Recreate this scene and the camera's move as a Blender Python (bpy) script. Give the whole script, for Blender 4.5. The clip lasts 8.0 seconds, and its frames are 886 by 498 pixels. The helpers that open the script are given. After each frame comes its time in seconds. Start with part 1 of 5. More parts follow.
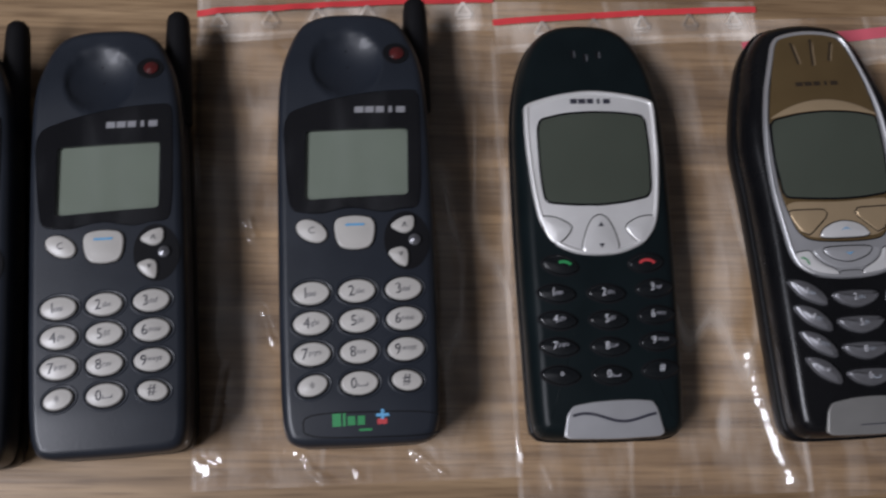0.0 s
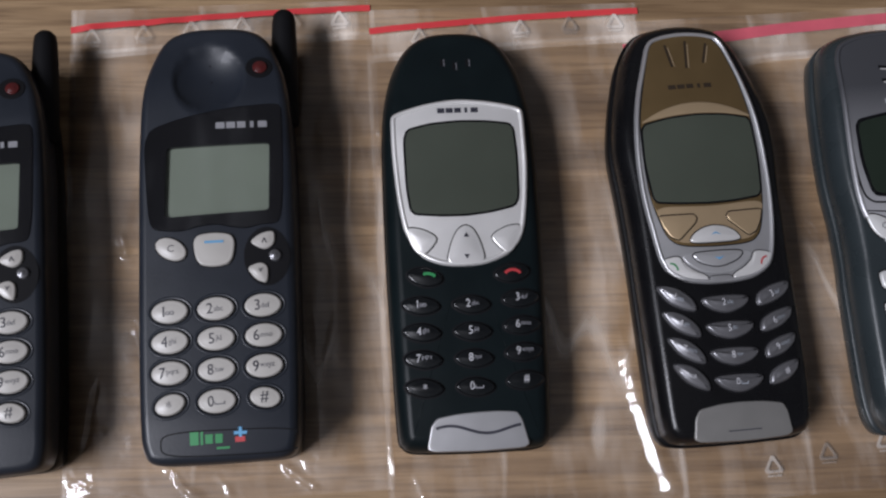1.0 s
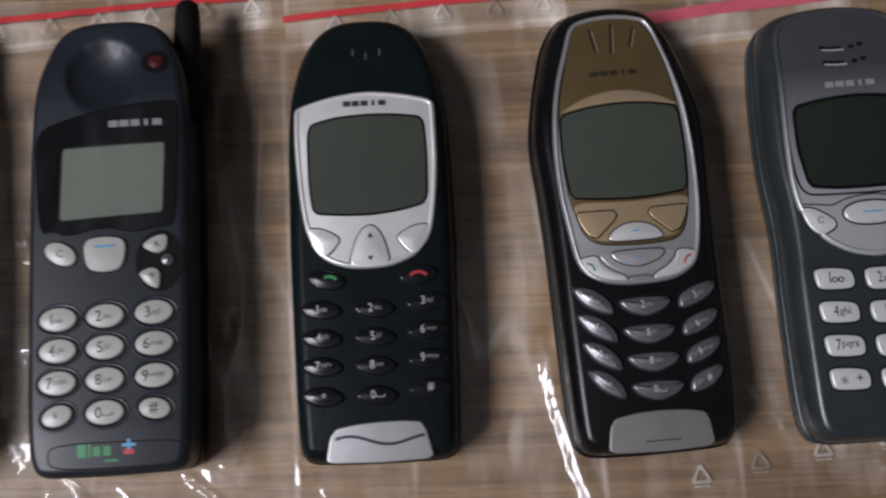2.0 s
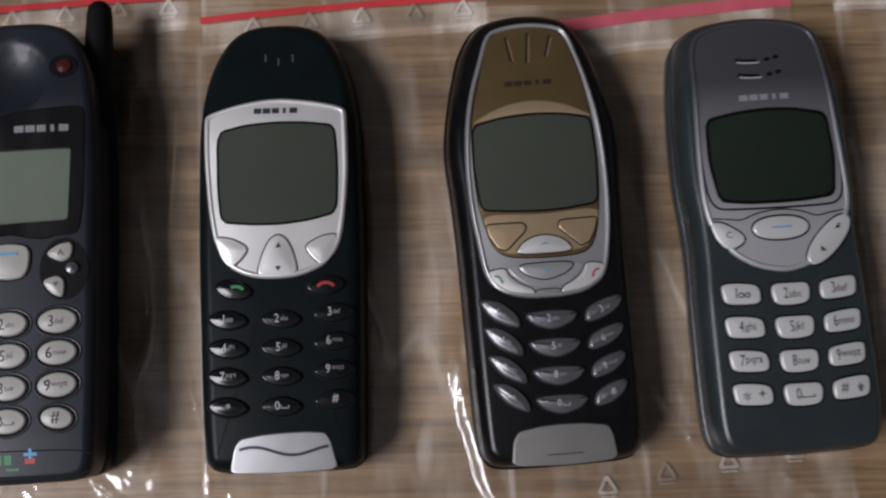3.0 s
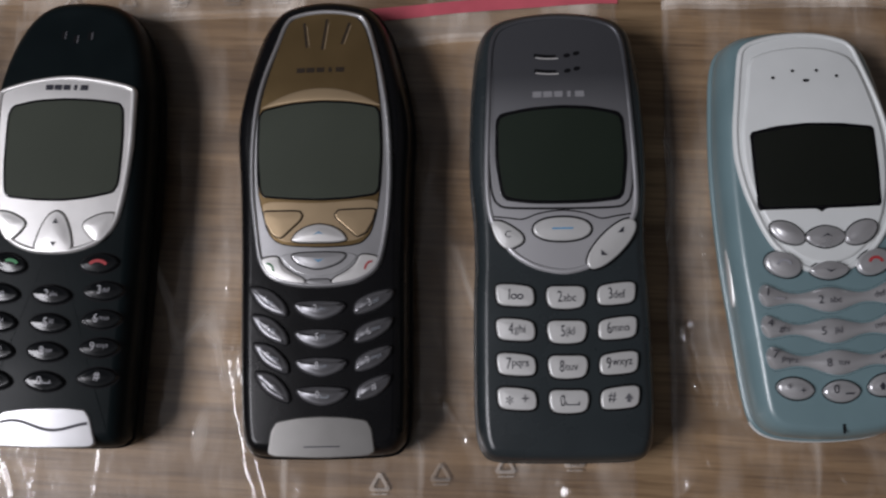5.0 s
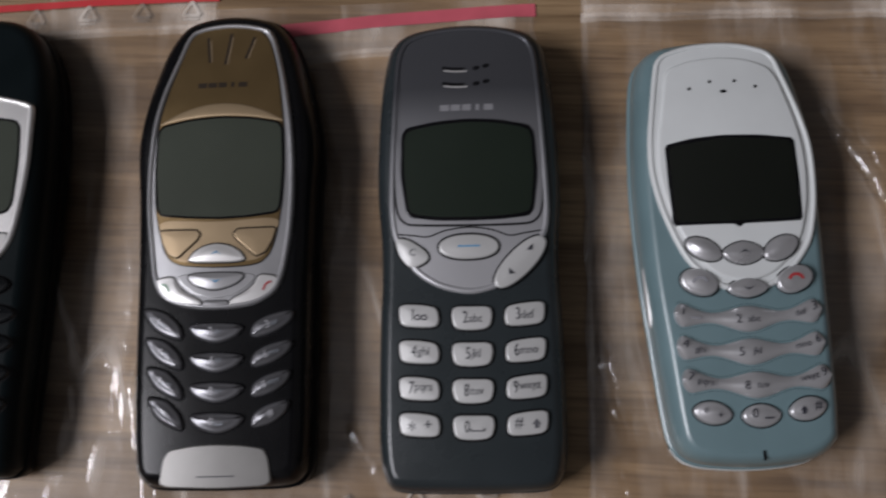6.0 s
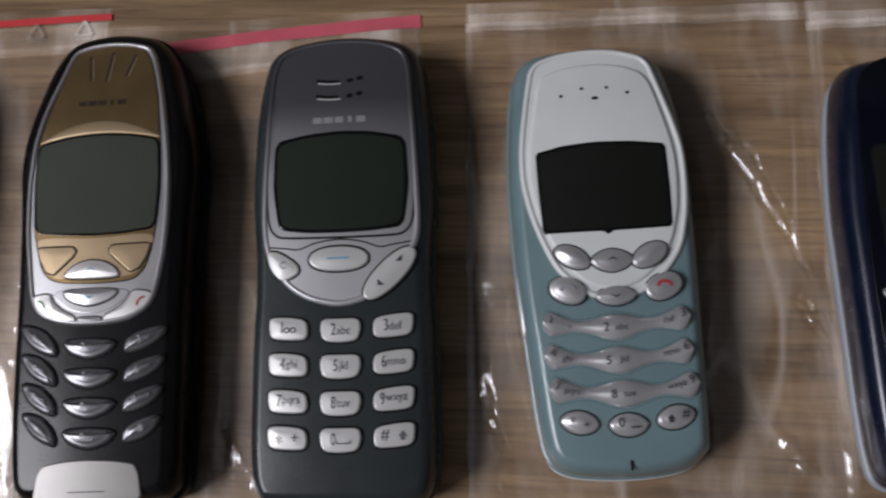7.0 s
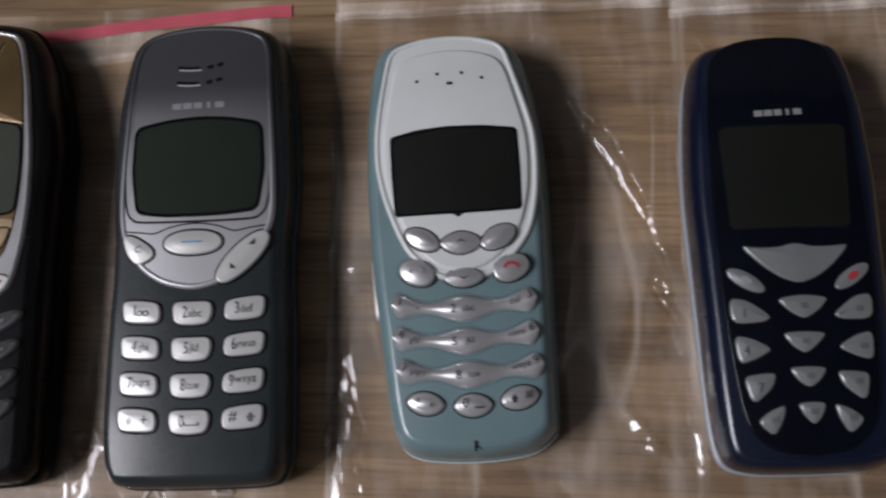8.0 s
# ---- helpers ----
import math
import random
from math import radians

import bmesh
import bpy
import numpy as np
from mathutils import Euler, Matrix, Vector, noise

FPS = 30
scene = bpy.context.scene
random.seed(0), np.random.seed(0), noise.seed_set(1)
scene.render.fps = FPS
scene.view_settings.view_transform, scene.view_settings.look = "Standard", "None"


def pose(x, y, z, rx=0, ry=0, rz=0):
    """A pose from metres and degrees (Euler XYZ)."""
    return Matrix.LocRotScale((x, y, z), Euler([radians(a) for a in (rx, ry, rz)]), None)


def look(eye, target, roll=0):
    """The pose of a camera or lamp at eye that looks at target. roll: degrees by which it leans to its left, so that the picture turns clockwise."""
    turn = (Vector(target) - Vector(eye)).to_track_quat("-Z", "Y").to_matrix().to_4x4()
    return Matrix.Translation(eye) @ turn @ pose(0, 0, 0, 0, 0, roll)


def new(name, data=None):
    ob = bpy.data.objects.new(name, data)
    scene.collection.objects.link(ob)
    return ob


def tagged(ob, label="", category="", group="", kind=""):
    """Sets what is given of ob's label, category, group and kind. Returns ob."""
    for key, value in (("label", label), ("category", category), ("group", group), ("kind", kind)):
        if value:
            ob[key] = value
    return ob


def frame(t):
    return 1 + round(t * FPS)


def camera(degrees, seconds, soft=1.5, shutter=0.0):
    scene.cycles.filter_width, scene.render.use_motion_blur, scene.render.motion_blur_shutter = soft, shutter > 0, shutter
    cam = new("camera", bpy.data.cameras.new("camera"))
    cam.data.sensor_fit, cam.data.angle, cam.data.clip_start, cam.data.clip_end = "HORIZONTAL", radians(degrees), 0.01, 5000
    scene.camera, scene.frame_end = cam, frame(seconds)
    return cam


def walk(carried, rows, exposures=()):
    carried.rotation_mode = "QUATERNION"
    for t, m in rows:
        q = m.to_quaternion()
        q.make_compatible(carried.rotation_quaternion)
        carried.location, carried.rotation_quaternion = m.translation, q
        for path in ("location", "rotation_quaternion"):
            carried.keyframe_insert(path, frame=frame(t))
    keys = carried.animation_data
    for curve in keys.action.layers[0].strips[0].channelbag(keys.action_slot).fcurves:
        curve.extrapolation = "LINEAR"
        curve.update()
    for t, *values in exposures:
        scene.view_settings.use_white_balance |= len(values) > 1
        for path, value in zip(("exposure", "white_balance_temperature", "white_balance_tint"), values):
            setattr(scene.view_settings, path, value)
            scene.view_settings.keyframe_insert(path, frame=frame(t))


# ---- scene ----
SOFT, SHUT = 2.3, 0.5
LAMP_W, LAMP_C = 77.0, (0.975, 0.95, 1.0)
WOOD_LO, WOOD_HI = (0.190, 0.124, 0.068), (0.400, 0.276, 0.152)
FILM_GLOSS, FILM_HAZE, FILM_VEIL = 0.02, 0.10, 0.02
cam = camera(48.00, 8.0, soft=SOFT, shutter=SHUT)
PATH = [
    (0, -0.01385, -0.07558, 0.29397, 14.022, -3.836, -0.296),
    (0.2, -0.00557, -0.07283, 0.29662, 13.907, -3.498, -0.984),
    (0.3, -0.00152, -0.07282, 0.29694, 14.110, -3.494, -1.165),
    (0.5, 0.00847, -0.06991, 0.29824, 13.529, -3.458, -1.338),
    (0.7, 0.01960, -0.06836, 0.29845, 13.250, -3.085, -1.450),
    (0.8, 0.02121, -0.06842, 0.29835, 13.353, -3.463, -1.652),
    (1, 0.02877, -0.06873, 0.29708, 13.331, -2.770, -1.371),
    (1.2, 0.03198, -0.06689, 0.29497, 12.900, -2.295, -1.169),
    (1.3, 0.03569, -0.06562, 0.29521, 12.725, -1.850, -1.121),
    (1.5, 0.04369, -0.06443, 0.29589, 12.463, -1.690, -1.040),
    (1.7, 0.05508, -0.06066, 0.29620, 11.980, -0.747, -1.457),
    (1.8, 0.05771, -0.06083, 0.29444, 12.244, -0.904, -1.395),
    (2, 0.06945, -0.05790, 0.28633, 11.537, 0.093, -1.304),
    (2.1, 0.07636, -0.05481, 0.28170, 10.977, 0.356, -0.678),
    (2.2, 0.08485, -0.04981, 0.27556, 10.058, 0.334, 0.238),
    (3.3, 0.09138, -0.04634, 0.30349, 9.485, -2.541, -1.114),
    (3.4, 0.08507, -0.05013, 0.30961, 9.278, -4.137, 0.331),
    (3.5, 0.08370, -0.05610, 0.31234, 9.063, -5.211, 0.229),
    (3.7, 0.07379, -0.06166, 0.31625, 10.390, -6.426, -2.903),
    (3.8, 0.06901, -0.06346, 0.32492, 10.169, -5.995, -3.975),
    (4, 0.06827, -0.06287, 0.32618, 9.907, -6.559, -2.070),
    (4.1, 0.07706, -0.06218, 0.32089, 10.022, -5.688, -0.928),
    (4.2, 0.08632, -0.05960, 0.30898, 10.081, -5.234, 0.714),
    (4.3, 0.09990, -0.05782, 0.30233, 10.323, -3.159, 1.640),
    (4.4, 0.11199, -0.05262, 0.29258, 9.315, -1.831, 2.620),
    (4.5, 0.12368, -0.05632, 0.28665, 9.908, -0.802, 3.042),
    (4.6, 0.13993, -0.05436, 0.28303, 9.685, 0.235, 3.004),
    (4.7, 0.15598, -0.04923, 0.28295, 9.490, 2.568, 2.825),
    (5.8, 0.18476, -0.04382, 0.27347, 9.816, 2.463, 2.804),
    (6, 0.19779, -0.04809, 0.26899, 11.810, 3.229, 2.623),
    (6.2, 0.20836, -0.05082, 0.26522, 12.453, 3.552, 2.812),
    (6.3, 0.21333, -0.05111, 0.26433, 12.641, 3.617, 2.831),
    (6.5, 0.21942, -0.05199, 0.26400, 12.867, 3.736, 2.826),
    (6.7, 0.22647, -0.04886, 0.26592, 12.649, 4.364, 2.362),
    (6.8, 0.22975, -0.04917, 0.26546, 12.869, 4.737, 2.291),
    (7, 0.23904, -0.04718, 0.26518, 12.633, 5.263, 2.075),
    (7.2, 0.24463, -0.04908, 0.26381, 13.162, 4.816, 1.789),
    (7.3, 0.24896, -0.05021, 0.26256, 13.074, 4.718, 1.849),
    (7.5, 0.25299, -0.05237, 0.26179, 13.190, 4.031, 1.876),
    (7.7, 0.26167, -0.05306, 0.26228, 13.397, 4.407, 1.792),
    (7.8, 0.26556, -0.05272, 0.26260, 13.318, 4.542, 1.849),
    (8, 0.27575, -0.05389, 0.26162, 13.432, 5.119, 1.918),
]
LIGHT = [(0.0, -0.1, 6150, 10), (0.5, -0.02, 6150, 10), (1.0, 0.02, 6150, 10), (1.5, -0.02, 6150, 10), (2.0, -0.2, 6250, 10), (3.5, -0.4, 6400, 10), (4.0, -0.5, 6450, 10), (4.5, -0.46, 6400, 10), (6.0, -0.44, 6400, 10), (7.0, -0.42, 6400, 10), (8.0, -0.36, 6400, 10)]
walk(cam, [(t, pose(x, y, z, rx, ry, rz)) for t, x, y, z, rx, ry, rz in PATH], LIGHT)

# ---- world, window light ----
world = bpy.data.worlds.new("sky")
scene.world = world
world.use_nodes = True
wn = world.node_tree.nodes
sky = wn.new("ShaderNodeTexSky")
sky.sky_type, sky.sun_disc = "NISHITA", False
sky.sun_elevation, sky.sun_rotation = radians(35), radians(200)
world.node_tree.links.new(sky.outputs[0], wn["Background"].inputs[0])
wn["Background"].inputs[1].default_value = 0.1

lamp = bpy.data.lights.new("window_light", "AREA")
lamp.shape, lamp.size, lamp.size_y, lamp.energy, lamp.color = "RECTANGLE", 1.1, 0.85, LAMP_W, LAMP_C
new("window_light", lamp).matrix_world = look((-1.18, -0.5, 1.62), (0.1, -0.46, 1.5))


# ---- materials ----
def nodes_of(name):
    m = bpy.data.materials.new(name)
    m.use_nodes = True
    return m, m.node_tree.nodes, m.node_tree.links, m.node_tree.nodes["Principled BSDF"]


def noise_node(nt, ln, scale, detail=3.0, stretch=(1, 1, 1), rough=0.55, turn=0.0):
    tc, mp, nz = nt.new("ShaderNodeTexCoord"), nt.new("ShaderNodeMapping"), nt.new("ShaderNodeTexNoise")
    mp.inputs["Scale"].default_value = stretch
    mp.inputs["Rotation"].default_value = (0, 0, turn)
    nz.inputs["Scale"].default_value, nz.inputs["Detail"].default_value, nz.inputs["Roughness"].default_value = scale, detail, rough
    ln.new(tc.outputs["Object"], mp.inputs[0])
    ln.new(mp.outputs[0], nz.inputs["Vector"])
    return nz


def ramp_node(nt, ln, source, stops):
    rp = nt.new("ShaderNodeValToRGB")
    for i, (p, c) in enumerate(stops):
        e = rp.color_ramp.elements[i] if i < 2 else rp.color_ramp.elements.new(p)
        e.position, e.color = p, (*c, 1)
    ln.new(source, rp.inputs[0])
    return rp


def plastic(name, col, rough=0.35, metal=0.0, spread=0.12, grain=900.0, bump=0.05, coat=0.0, flake=False, spec=0.5):
    """Moulded or painted plastic: slow wear and handling marks, fine moulding grain."""
    m, nt, ln, b = nodes_of(name)
    slow = noise_node(nt, ln, 60.0, 4.0)
    fine = noise_node(nt, ln, 3500.0 if flake else grain, 2.0)
    lo, hi = [max(0, c * (1 - spread)) for c in col], [min(1, c * (1 + spread)) for c in col]
    rp = ramp_node(nt, ln, slow.outputs[0], [(0.3, lo), (0.7, hi)])
    ln.new(rp.outputs[0], b.inputs["Base Color"])
    mr = nt.new("ShaderNodeMapRange")
    mr.inputs["To Min"].default_value, mr.inputs["To Max"].default_value = max(0.03, rough - 0.08), rough + 0.1
    ln.new(slow.outputs[0], mr.inputs[0])
    ln.new(mr.outputs[0], b.inputs["Roughness"])
    b.inputs["Metallic"].default_value = metal
    b.inputs["Specular IOR Level"].default_value = spec
    b.inputs["Coat Weight"].default_value, b.inputs["Coat Roughness"].default_value = coat, 0.12
    bp = nt.new("ShaderNodeBump")
    bp.inputs["Strength"].default_value, bp.inputs["Distance"].default_value = bump, 0.0002
    ln.new(fine.outputs[0], bp.inputs["Height"])
    ln.new(bp.outputs[0], b.inputs["Normal"])
    return m


def graded(name, low, high, v0, v1, rough=0.38, metal=0.5):
    """Paint whose colour runs from one tone to another along the length of the phone."""
    m = plastic(name, low, rough, metal)
    nt, ln = m.node_tree.nodes, m.node_tree.links
    tc, sp, mr = nt.new("ShaderNodeTexCoord"), nt.new("ShaderNodeSeparateXYZ"), nt.new("ShaderNodeMapRange")
    ln.new(tc.outputs["Object"], sp.inputs[0])
    ln.new(sp.outputs[1], mr.inputs[0])
    mr.inputs["From Min"].default_value, mr.inputs["From Max"].default_value = v0 / 1000, v1 / 1000
    rp = ramp_node(nt, ln, mr.outputs[0], [(0.0, low), (1.0, high)])
    ln.new(rp.outputs[0], nt["Principled BSDF"].inputs["Base Color"])
    return m


def clear(name, gloss=0.06, rough=0.04, haze=0.0, haze_col=(0.82, 0.75, 0.67), ior=1.5, veil=0.0, crinkle=0.0, pass_col=(1.0, 1.0, 1.0)):
    """Clear window plastic or film: it lets light straight through, mirrors by Fresnel, with a little milky haze."""
    m, nt, ln, b = nodes_of(name)
    out = nt["Material Output"]
    nt.remove(b)
    tr, gl, df = nt.new("ShaderNodeBsdfTransparent"), nt.new("ShaderNodeBsdfGlossy"), nt.new("ShaderNodeBsdfDiffuse")
    fr, mx, mh, ad = nt.new("ShaderNodeFresnel"), nt.new("ShaderNodeMixShader"), nt.new("ShaderNodeMixShader"), nt.new("ShaderNodeMath")
    fr.inputs[0].default_value = ior
    gl.inputs["Roughness"].default_value = rough
    tr.inputs[0].default_value = (*pass_col, 1)
    df.inputs[0].default_value = (*haze_col, 1)
    slow = noise_node(nt, ln, 40.0, 5.0, (1.5, 0.5, 1))
    mr = nt.new("ShaderNodeMapRange")
    mr.inputs["From Min"].default_value, mr.inputs["From Max"].default_value = 0.44, 0.70
    mr.inputs["To Min"].default_value, mr.inputs["To Max"].default_value = haze * 0.4, haze * 2.6
    ln.new(slow.outputs[0], mr.inputs[0])
    ln.new(mr.outputs[0], mh.inputs[0])
    ln.new(tr.outputs[0], mh.inputs[1])
    ln.new(df.outputs[0], mh.inputs[2])
    ad.operation = "ADD"
    ad.inputs[1].default_value = gloss
    ln.new(fr.outputs[0], ad.inputs[0])
    ln.new(ad.outputs[0], mx.inputs[0])
    base = mh
    if veil:
        gv, mv = nt.new("ShaderNodeBsdfGlossy"), nt.new("ShaderNodeMixShader")
        gv.inputs["Roughness"].default_value = 0.3
        mv.inputs[0].default_value = veil
        ln.new(mh.outputs[0], mv.inputs[1])
        ln.new(gv.outputs[0], mv.inputs[2])
        base = mv
    if crinkle:
        # thin wandering creases in patches, and slack between them
        line, patch, slack = noise_node(nt, ln, 24.0, 1.6, (1.6, 0.42, 1), 0.5, 0.4), noise_node(nt, ln, 16.0, 2.0, (1.4, 0.6, 1), 0.55, -0.3), noise_node(nt, ln, 190.0, 3.0, (1.3, 0.7, 1))
        off, size = nt.new("ShaderNodeMath"), nt.new("ShaderNodeMath")
        off.operation, off.inputs[1].default_value = "SUBTRACT", 0.5
        ln.new(line.outputs[0], off.inputs[0])
        size.operation = "ABSOLUTE"
        ln.new(off.outputs[0], size.inputs[0])
        peak, where = nt.new("ShaderNodeMapRange"), nt.new("ShaderNodeMapRange")
        for node, vals in ((peak, (0.0, 0.03, 0.35, 0.0)), (where, (0.46, 0.64, 0.0, 1.0))):
            for slot, val in zip(("From Min", "From Max", "To Min", "To Max"), vals):
                node.inputs[slot].default_value = val
        ln.new(size.outputs[0], peak.inputs[0])
        ln.new(patch.outputs[0], where.inputs[0])
        both_of, low, sum_of = nt.new("ShaderNodeMath"), nt.new("ShaderNodeMath"), nt.new("ShaderNodeMath")
        both_of.operation, low.operation = "MULTIPLY", "MULTIPLY"
        ln.new(peak.outputs[0], both_of.inputs[0])
        ln.new(where.outputs[0], both_of.inputs[1])
        ln.new(slack.outputs[0], low.inputs[0])
        low.inputs[1].default_value = 0.36
        ln.new(both_of.outputs[0], sum_of.inputs[0])
        ln.new(low.outputs[0], sum_of.inputs[1])
        # creased film turns milky along its creases
        white, milk = nt.new("ShaderNodeMath"), nt.new("ShaderNodeMath")
        white.operation, white.inputs[1].default_value = "MULTIPLY", 0.8
        ln.new(both_of.outputs[0], white.inputs[0])
        ln.new(mr.outputs[0], milk.inputs[0])
        ln.new(white.outputs[0], milk.inputs[1])
        ln.new(milk.outputs[0], mh.inputs[0])
        bp = nt.new("ShaderNodeBump")
        bp.inputs["Strength"].default_value, bp.inputs["Distance"].default_value = 1.0, crinkle
        ln.new(sum_of.outputs[0], bp.inputs["Height"])
        ln.new(bp.outputs[0], gl.inputs["Normal"])
        if veil:
            ln.new(bp.outputs[0], gv.inputs["Normal"])
    ln.new(base.outputs[0], mx.inputs[1])
    ln.new(gl.outputs[0], mx.inputs[2])
    ln.new(mx.outputs[0], out.inputs[0])
    return m


def wood(name):
    """Oiled oak veneer, the grain along x: broad bands, fine streaks and short dark pores."""
    m, nt, ln, b = nodes_of(name)
    broad = noise_node(nt, ln, 6.0, 4.0, (0.7, 9, 1), 0.6)
    streak = noise_node(nt, ln, 34.0, 5.0, (0.22, 5, 1), 0.6)
    pores = noise_node(nt, ln, 420.0, 2.0, (0.1, 2.2, 1), 0.5)
    broad.inputs["Distortion"].default_value, streak.inputs["Distortion"].default_value = 0.9, 0.6
    c1 = ramp_node(nt, ln, broad.outputs[0], [(0.3, WOOD_LO), (0.72, WOOD_HI)])
    c2 = ramp_node(nt, ln, streak.outputs[0], [(0.36, (0.34, 0.28, 0.23)), (0.64, (1, 1, 1))])
    c3 = ramp_node(nt, ln, pores.outputs[0], [(0.36, (0.55, 0.5, 0.46)), (0.5, (1, 1, 1))])
    last = c1.outputs[0]
    for layer, fac in ((c2, 0.72), (c3, 0.6)):
        mx = nt.new("ShaderNodeMix")
        mx.data_type, mx.blend_type = "RGBA", "MULTIPLY"
        mx.inputs["Factor"].default_value = fac
        ln.new(last, mx.inputs["A"])
        ln.new(layer.outputs[0], mx.inputs["B"])
        last = mx.outputs["Result"]
    ln.new(last, b.inputs["Base Color"])
    b.inputs["Roughness"].default_value = 0.42
    bp = nt.new("ShaderNodeBump")
    bp.inputs["Strength"].default_value, bp.inputs["Distance"].default_value = 0.25, 0.0003
    ln.new(pores.outputs[0], bp.inputs["Height"])
    ln.new(bp.outputs[0], b.inputs["Normal"])
    return m


def wall_paint(name, col, rough=0.85):
    m = plastic(name, col, rough, 0, 0.05, 120.0, 0.1)
    return m


NAVY = plastic("navy_plastic", (0.0112, 0.0140, 0.0200), 0.40, 0, 0.12, 1400, 0.12, spec=0.32, coat=0.06)
BLACK = plastic("black_plastic", (0.0035, 0.0036, 0.0042), 0.34, 0, 0.2, 1400, 0.15, spec=0.11)
RUBBER = plastic("antenna_rubber", (0.005, 0.005, 0.0058), 0.6, spec=0.11)
GREENBLACK = plastic("green_black_plastic", (0.0045, 0.0074, 0.0084), 0.36, 0, 0.15, 1400, 0.1, spec=0.11)
SATIN = plastic("black_satin", (0.0042, 0.0043, 0.005), 0.26, 0, 0.15, 1400, 0.1, spec=0.24)
# near-black colour that paints the shade inside gaps, wells and holes
GROOVE = plastic("groove_shadow_plastic", (0.005, 0.005, 0.006), 0.6, spec=0.12)
SILVER = plastic("silver_paint", (0.76, 0.75, 0.735), 0.37, 0.58, 0.06, flake=True, bump=0.12)
SILVER_DULL = plastic("dull_silver_paint", (0.46, 0.46, 0.47), 0.34, 0.7, 0.06, flake=True, bump=0.12)
TAIL = plastic("darker_silver_paint", (0.23, 0.225, 0.215), 0.42, 0.6, 0.08, flake=True, bump=0.12)
GOLD = plastic("gold_paint", (0.23, 0.157, 0.072), 0.36, 0.8, 0.08, flake=True, bump=0.12)
GOLD_PALE = plastic("pale_gold_paint", (0.43, 0.32, 0.195), 0.36, 0.6, 0.06, flake=True, bump=0.12)
CREAM = plastic("cream_keys", (0.37, 0.355, 0.33), 0.32, 0, 0.07)
GREY = plastic("slate_grey_plastic", (0.020, 0.0255, 0.028), 0.27, 0, 0.1, 1600, 0.1, spec=0.38)
# partly the paint's own fade, partly the brighter light near the keys, painted in
GREY_FADE = graded("grey_to_silver_paint_and_sheen", (0.46, 0.46, 0.475), (0.072, 0.074, 0.082), -4, 42)
SILVER_KEY = plastic("silver_key", (0.54, 0.54, 0.53), 0.34, 0.3, 0.05)
TEAL = plastic("mint_teal_plastic", (0.125, 0.19, 0.205), 0.30, 0, 0.06, coat=0.3)
WHITE = plastic("white_plastic", (0.56, 0.58, 0.575), 0.34, 0, 0.04)
STEEL_KEY = plastic("steel_grey_key", (0.52, 0.52, 0.53), 0.3, 0.65, 0.08, flake=True, bump=0.1)
SMOKE_KEY = plastic("smoke_grey_key", (0.17, 0.17, 0.18), 0.34, 0.7, 0.1, coat=0.15)
BLACK_KEY = plastic("black_gloss_key", (0.0045, 0.0055, 0.0065), 0.24, 0, 0.2, coat=0.25, spec=0.3)
BLUE = plastic("metallic_blue_paint", (0.003, 0.0064, 0.021), 0.26, 0.2, 0.1, flake=True, coat=0.35)
INK_PANEL = plastic("blue_black_gloss", (0.0018, 0.0026, 0.006), 0.2, 0, 0.2, coat=0.15, spec=0.2)
ICE_KEY = plastic("ice_grey_key", (0.25, 0.262, 0.268), 0.24, 0.45, 0.06)
ICE = plastic("translucent_white_plastic", (0.24, 0.26, 0.29), 0.3, 0, 0.04)
MASK = plastic("black_lens_mask", (0.004, 0.004, 0.005), 0.12, 0, 0.1, bump=0.0, spec=0.2)
LCD_PALE = plastic("pale_green_lcd", (0.125, 0.145, 0.115), 0.5, 0, 0.04, bump=0.0, spec=0.1)
LCD_OLIVE = plastic("olive_lcd", (0.047, 0.054, 0.042), 0.5, 0, 0.05, bump=0.0, spec=0.1)
LCD_GREEN = plastic("dark_green_lcd", (0.0125, 0.0185, 0.013), 0.5, 0, 0.05, bump=0.0, spec=0.1)
LCD_DARK = plastic("dark_lcd", (0.0072, 0.0085, 0.0066), 0.5, 0, 0.05, bump=0.0, spec=0.1)
RED = plastic("red_button", (0.06, 0.010, 0.010), 0.3, spec=0.3)
INK = plastic("dark_print", (0.02, 0.02, 0.03), 0.5)
DARK_INK = plastic("soft_dark_print", (0.09, 0.09, 0.1), 0.5)
PALE_INK = plastic("white_print", (0.42, 0.42, 0.44), 0.5)
MARK_INK = plastic("pale_mark_print", (0.19, 0.19, 0.2), 0.5)
BEZEL = plastic("dark_bezel", (0.0035, 0.0037, 0.005), 0.4, spec=0.2)
GREY_INK = plastic("grey_print", (0.22, 0.22, 0.24), 0.5)
BROWN_INK = plastic("brown_print", (0.02, 0.012, 0.006), 0.5)
GREEN_INK = plastic("green_print", (0.014, 0.18, 0.05), 0.5)
BLUE_INK = plastic("blue_print", (0.09, 0.27, 0.46), 0.5)
RED_INK = plastic("red_print", (0.36, 0.03, 0.035), 0.5)
WINDOW = clear("clear_lens", 0.0, 0.08, ior=1.33)
# lens whose pale streaks of haze stand in for the window's reflection
SHEEN_LENS = clear("painted_sheen_lens", 0.0, 0.1, 0.011, (0.8, 0.82, 0.86), ior=1.33)
FILM = clear("clear_bag_film", FILM_GLOSS, 0.085, FILM_HAZE, veil=FILM_VEIL, crinkle=0.0006, pass_col=(0.95, 0.915, 0.87))
FILM_DOUBLE = clear("doubled_bag_film", 0.02, 0.2, 0.2)
FILM_SEAM = clear("bag_seam_film", 0.02, 0.25, 0.09)
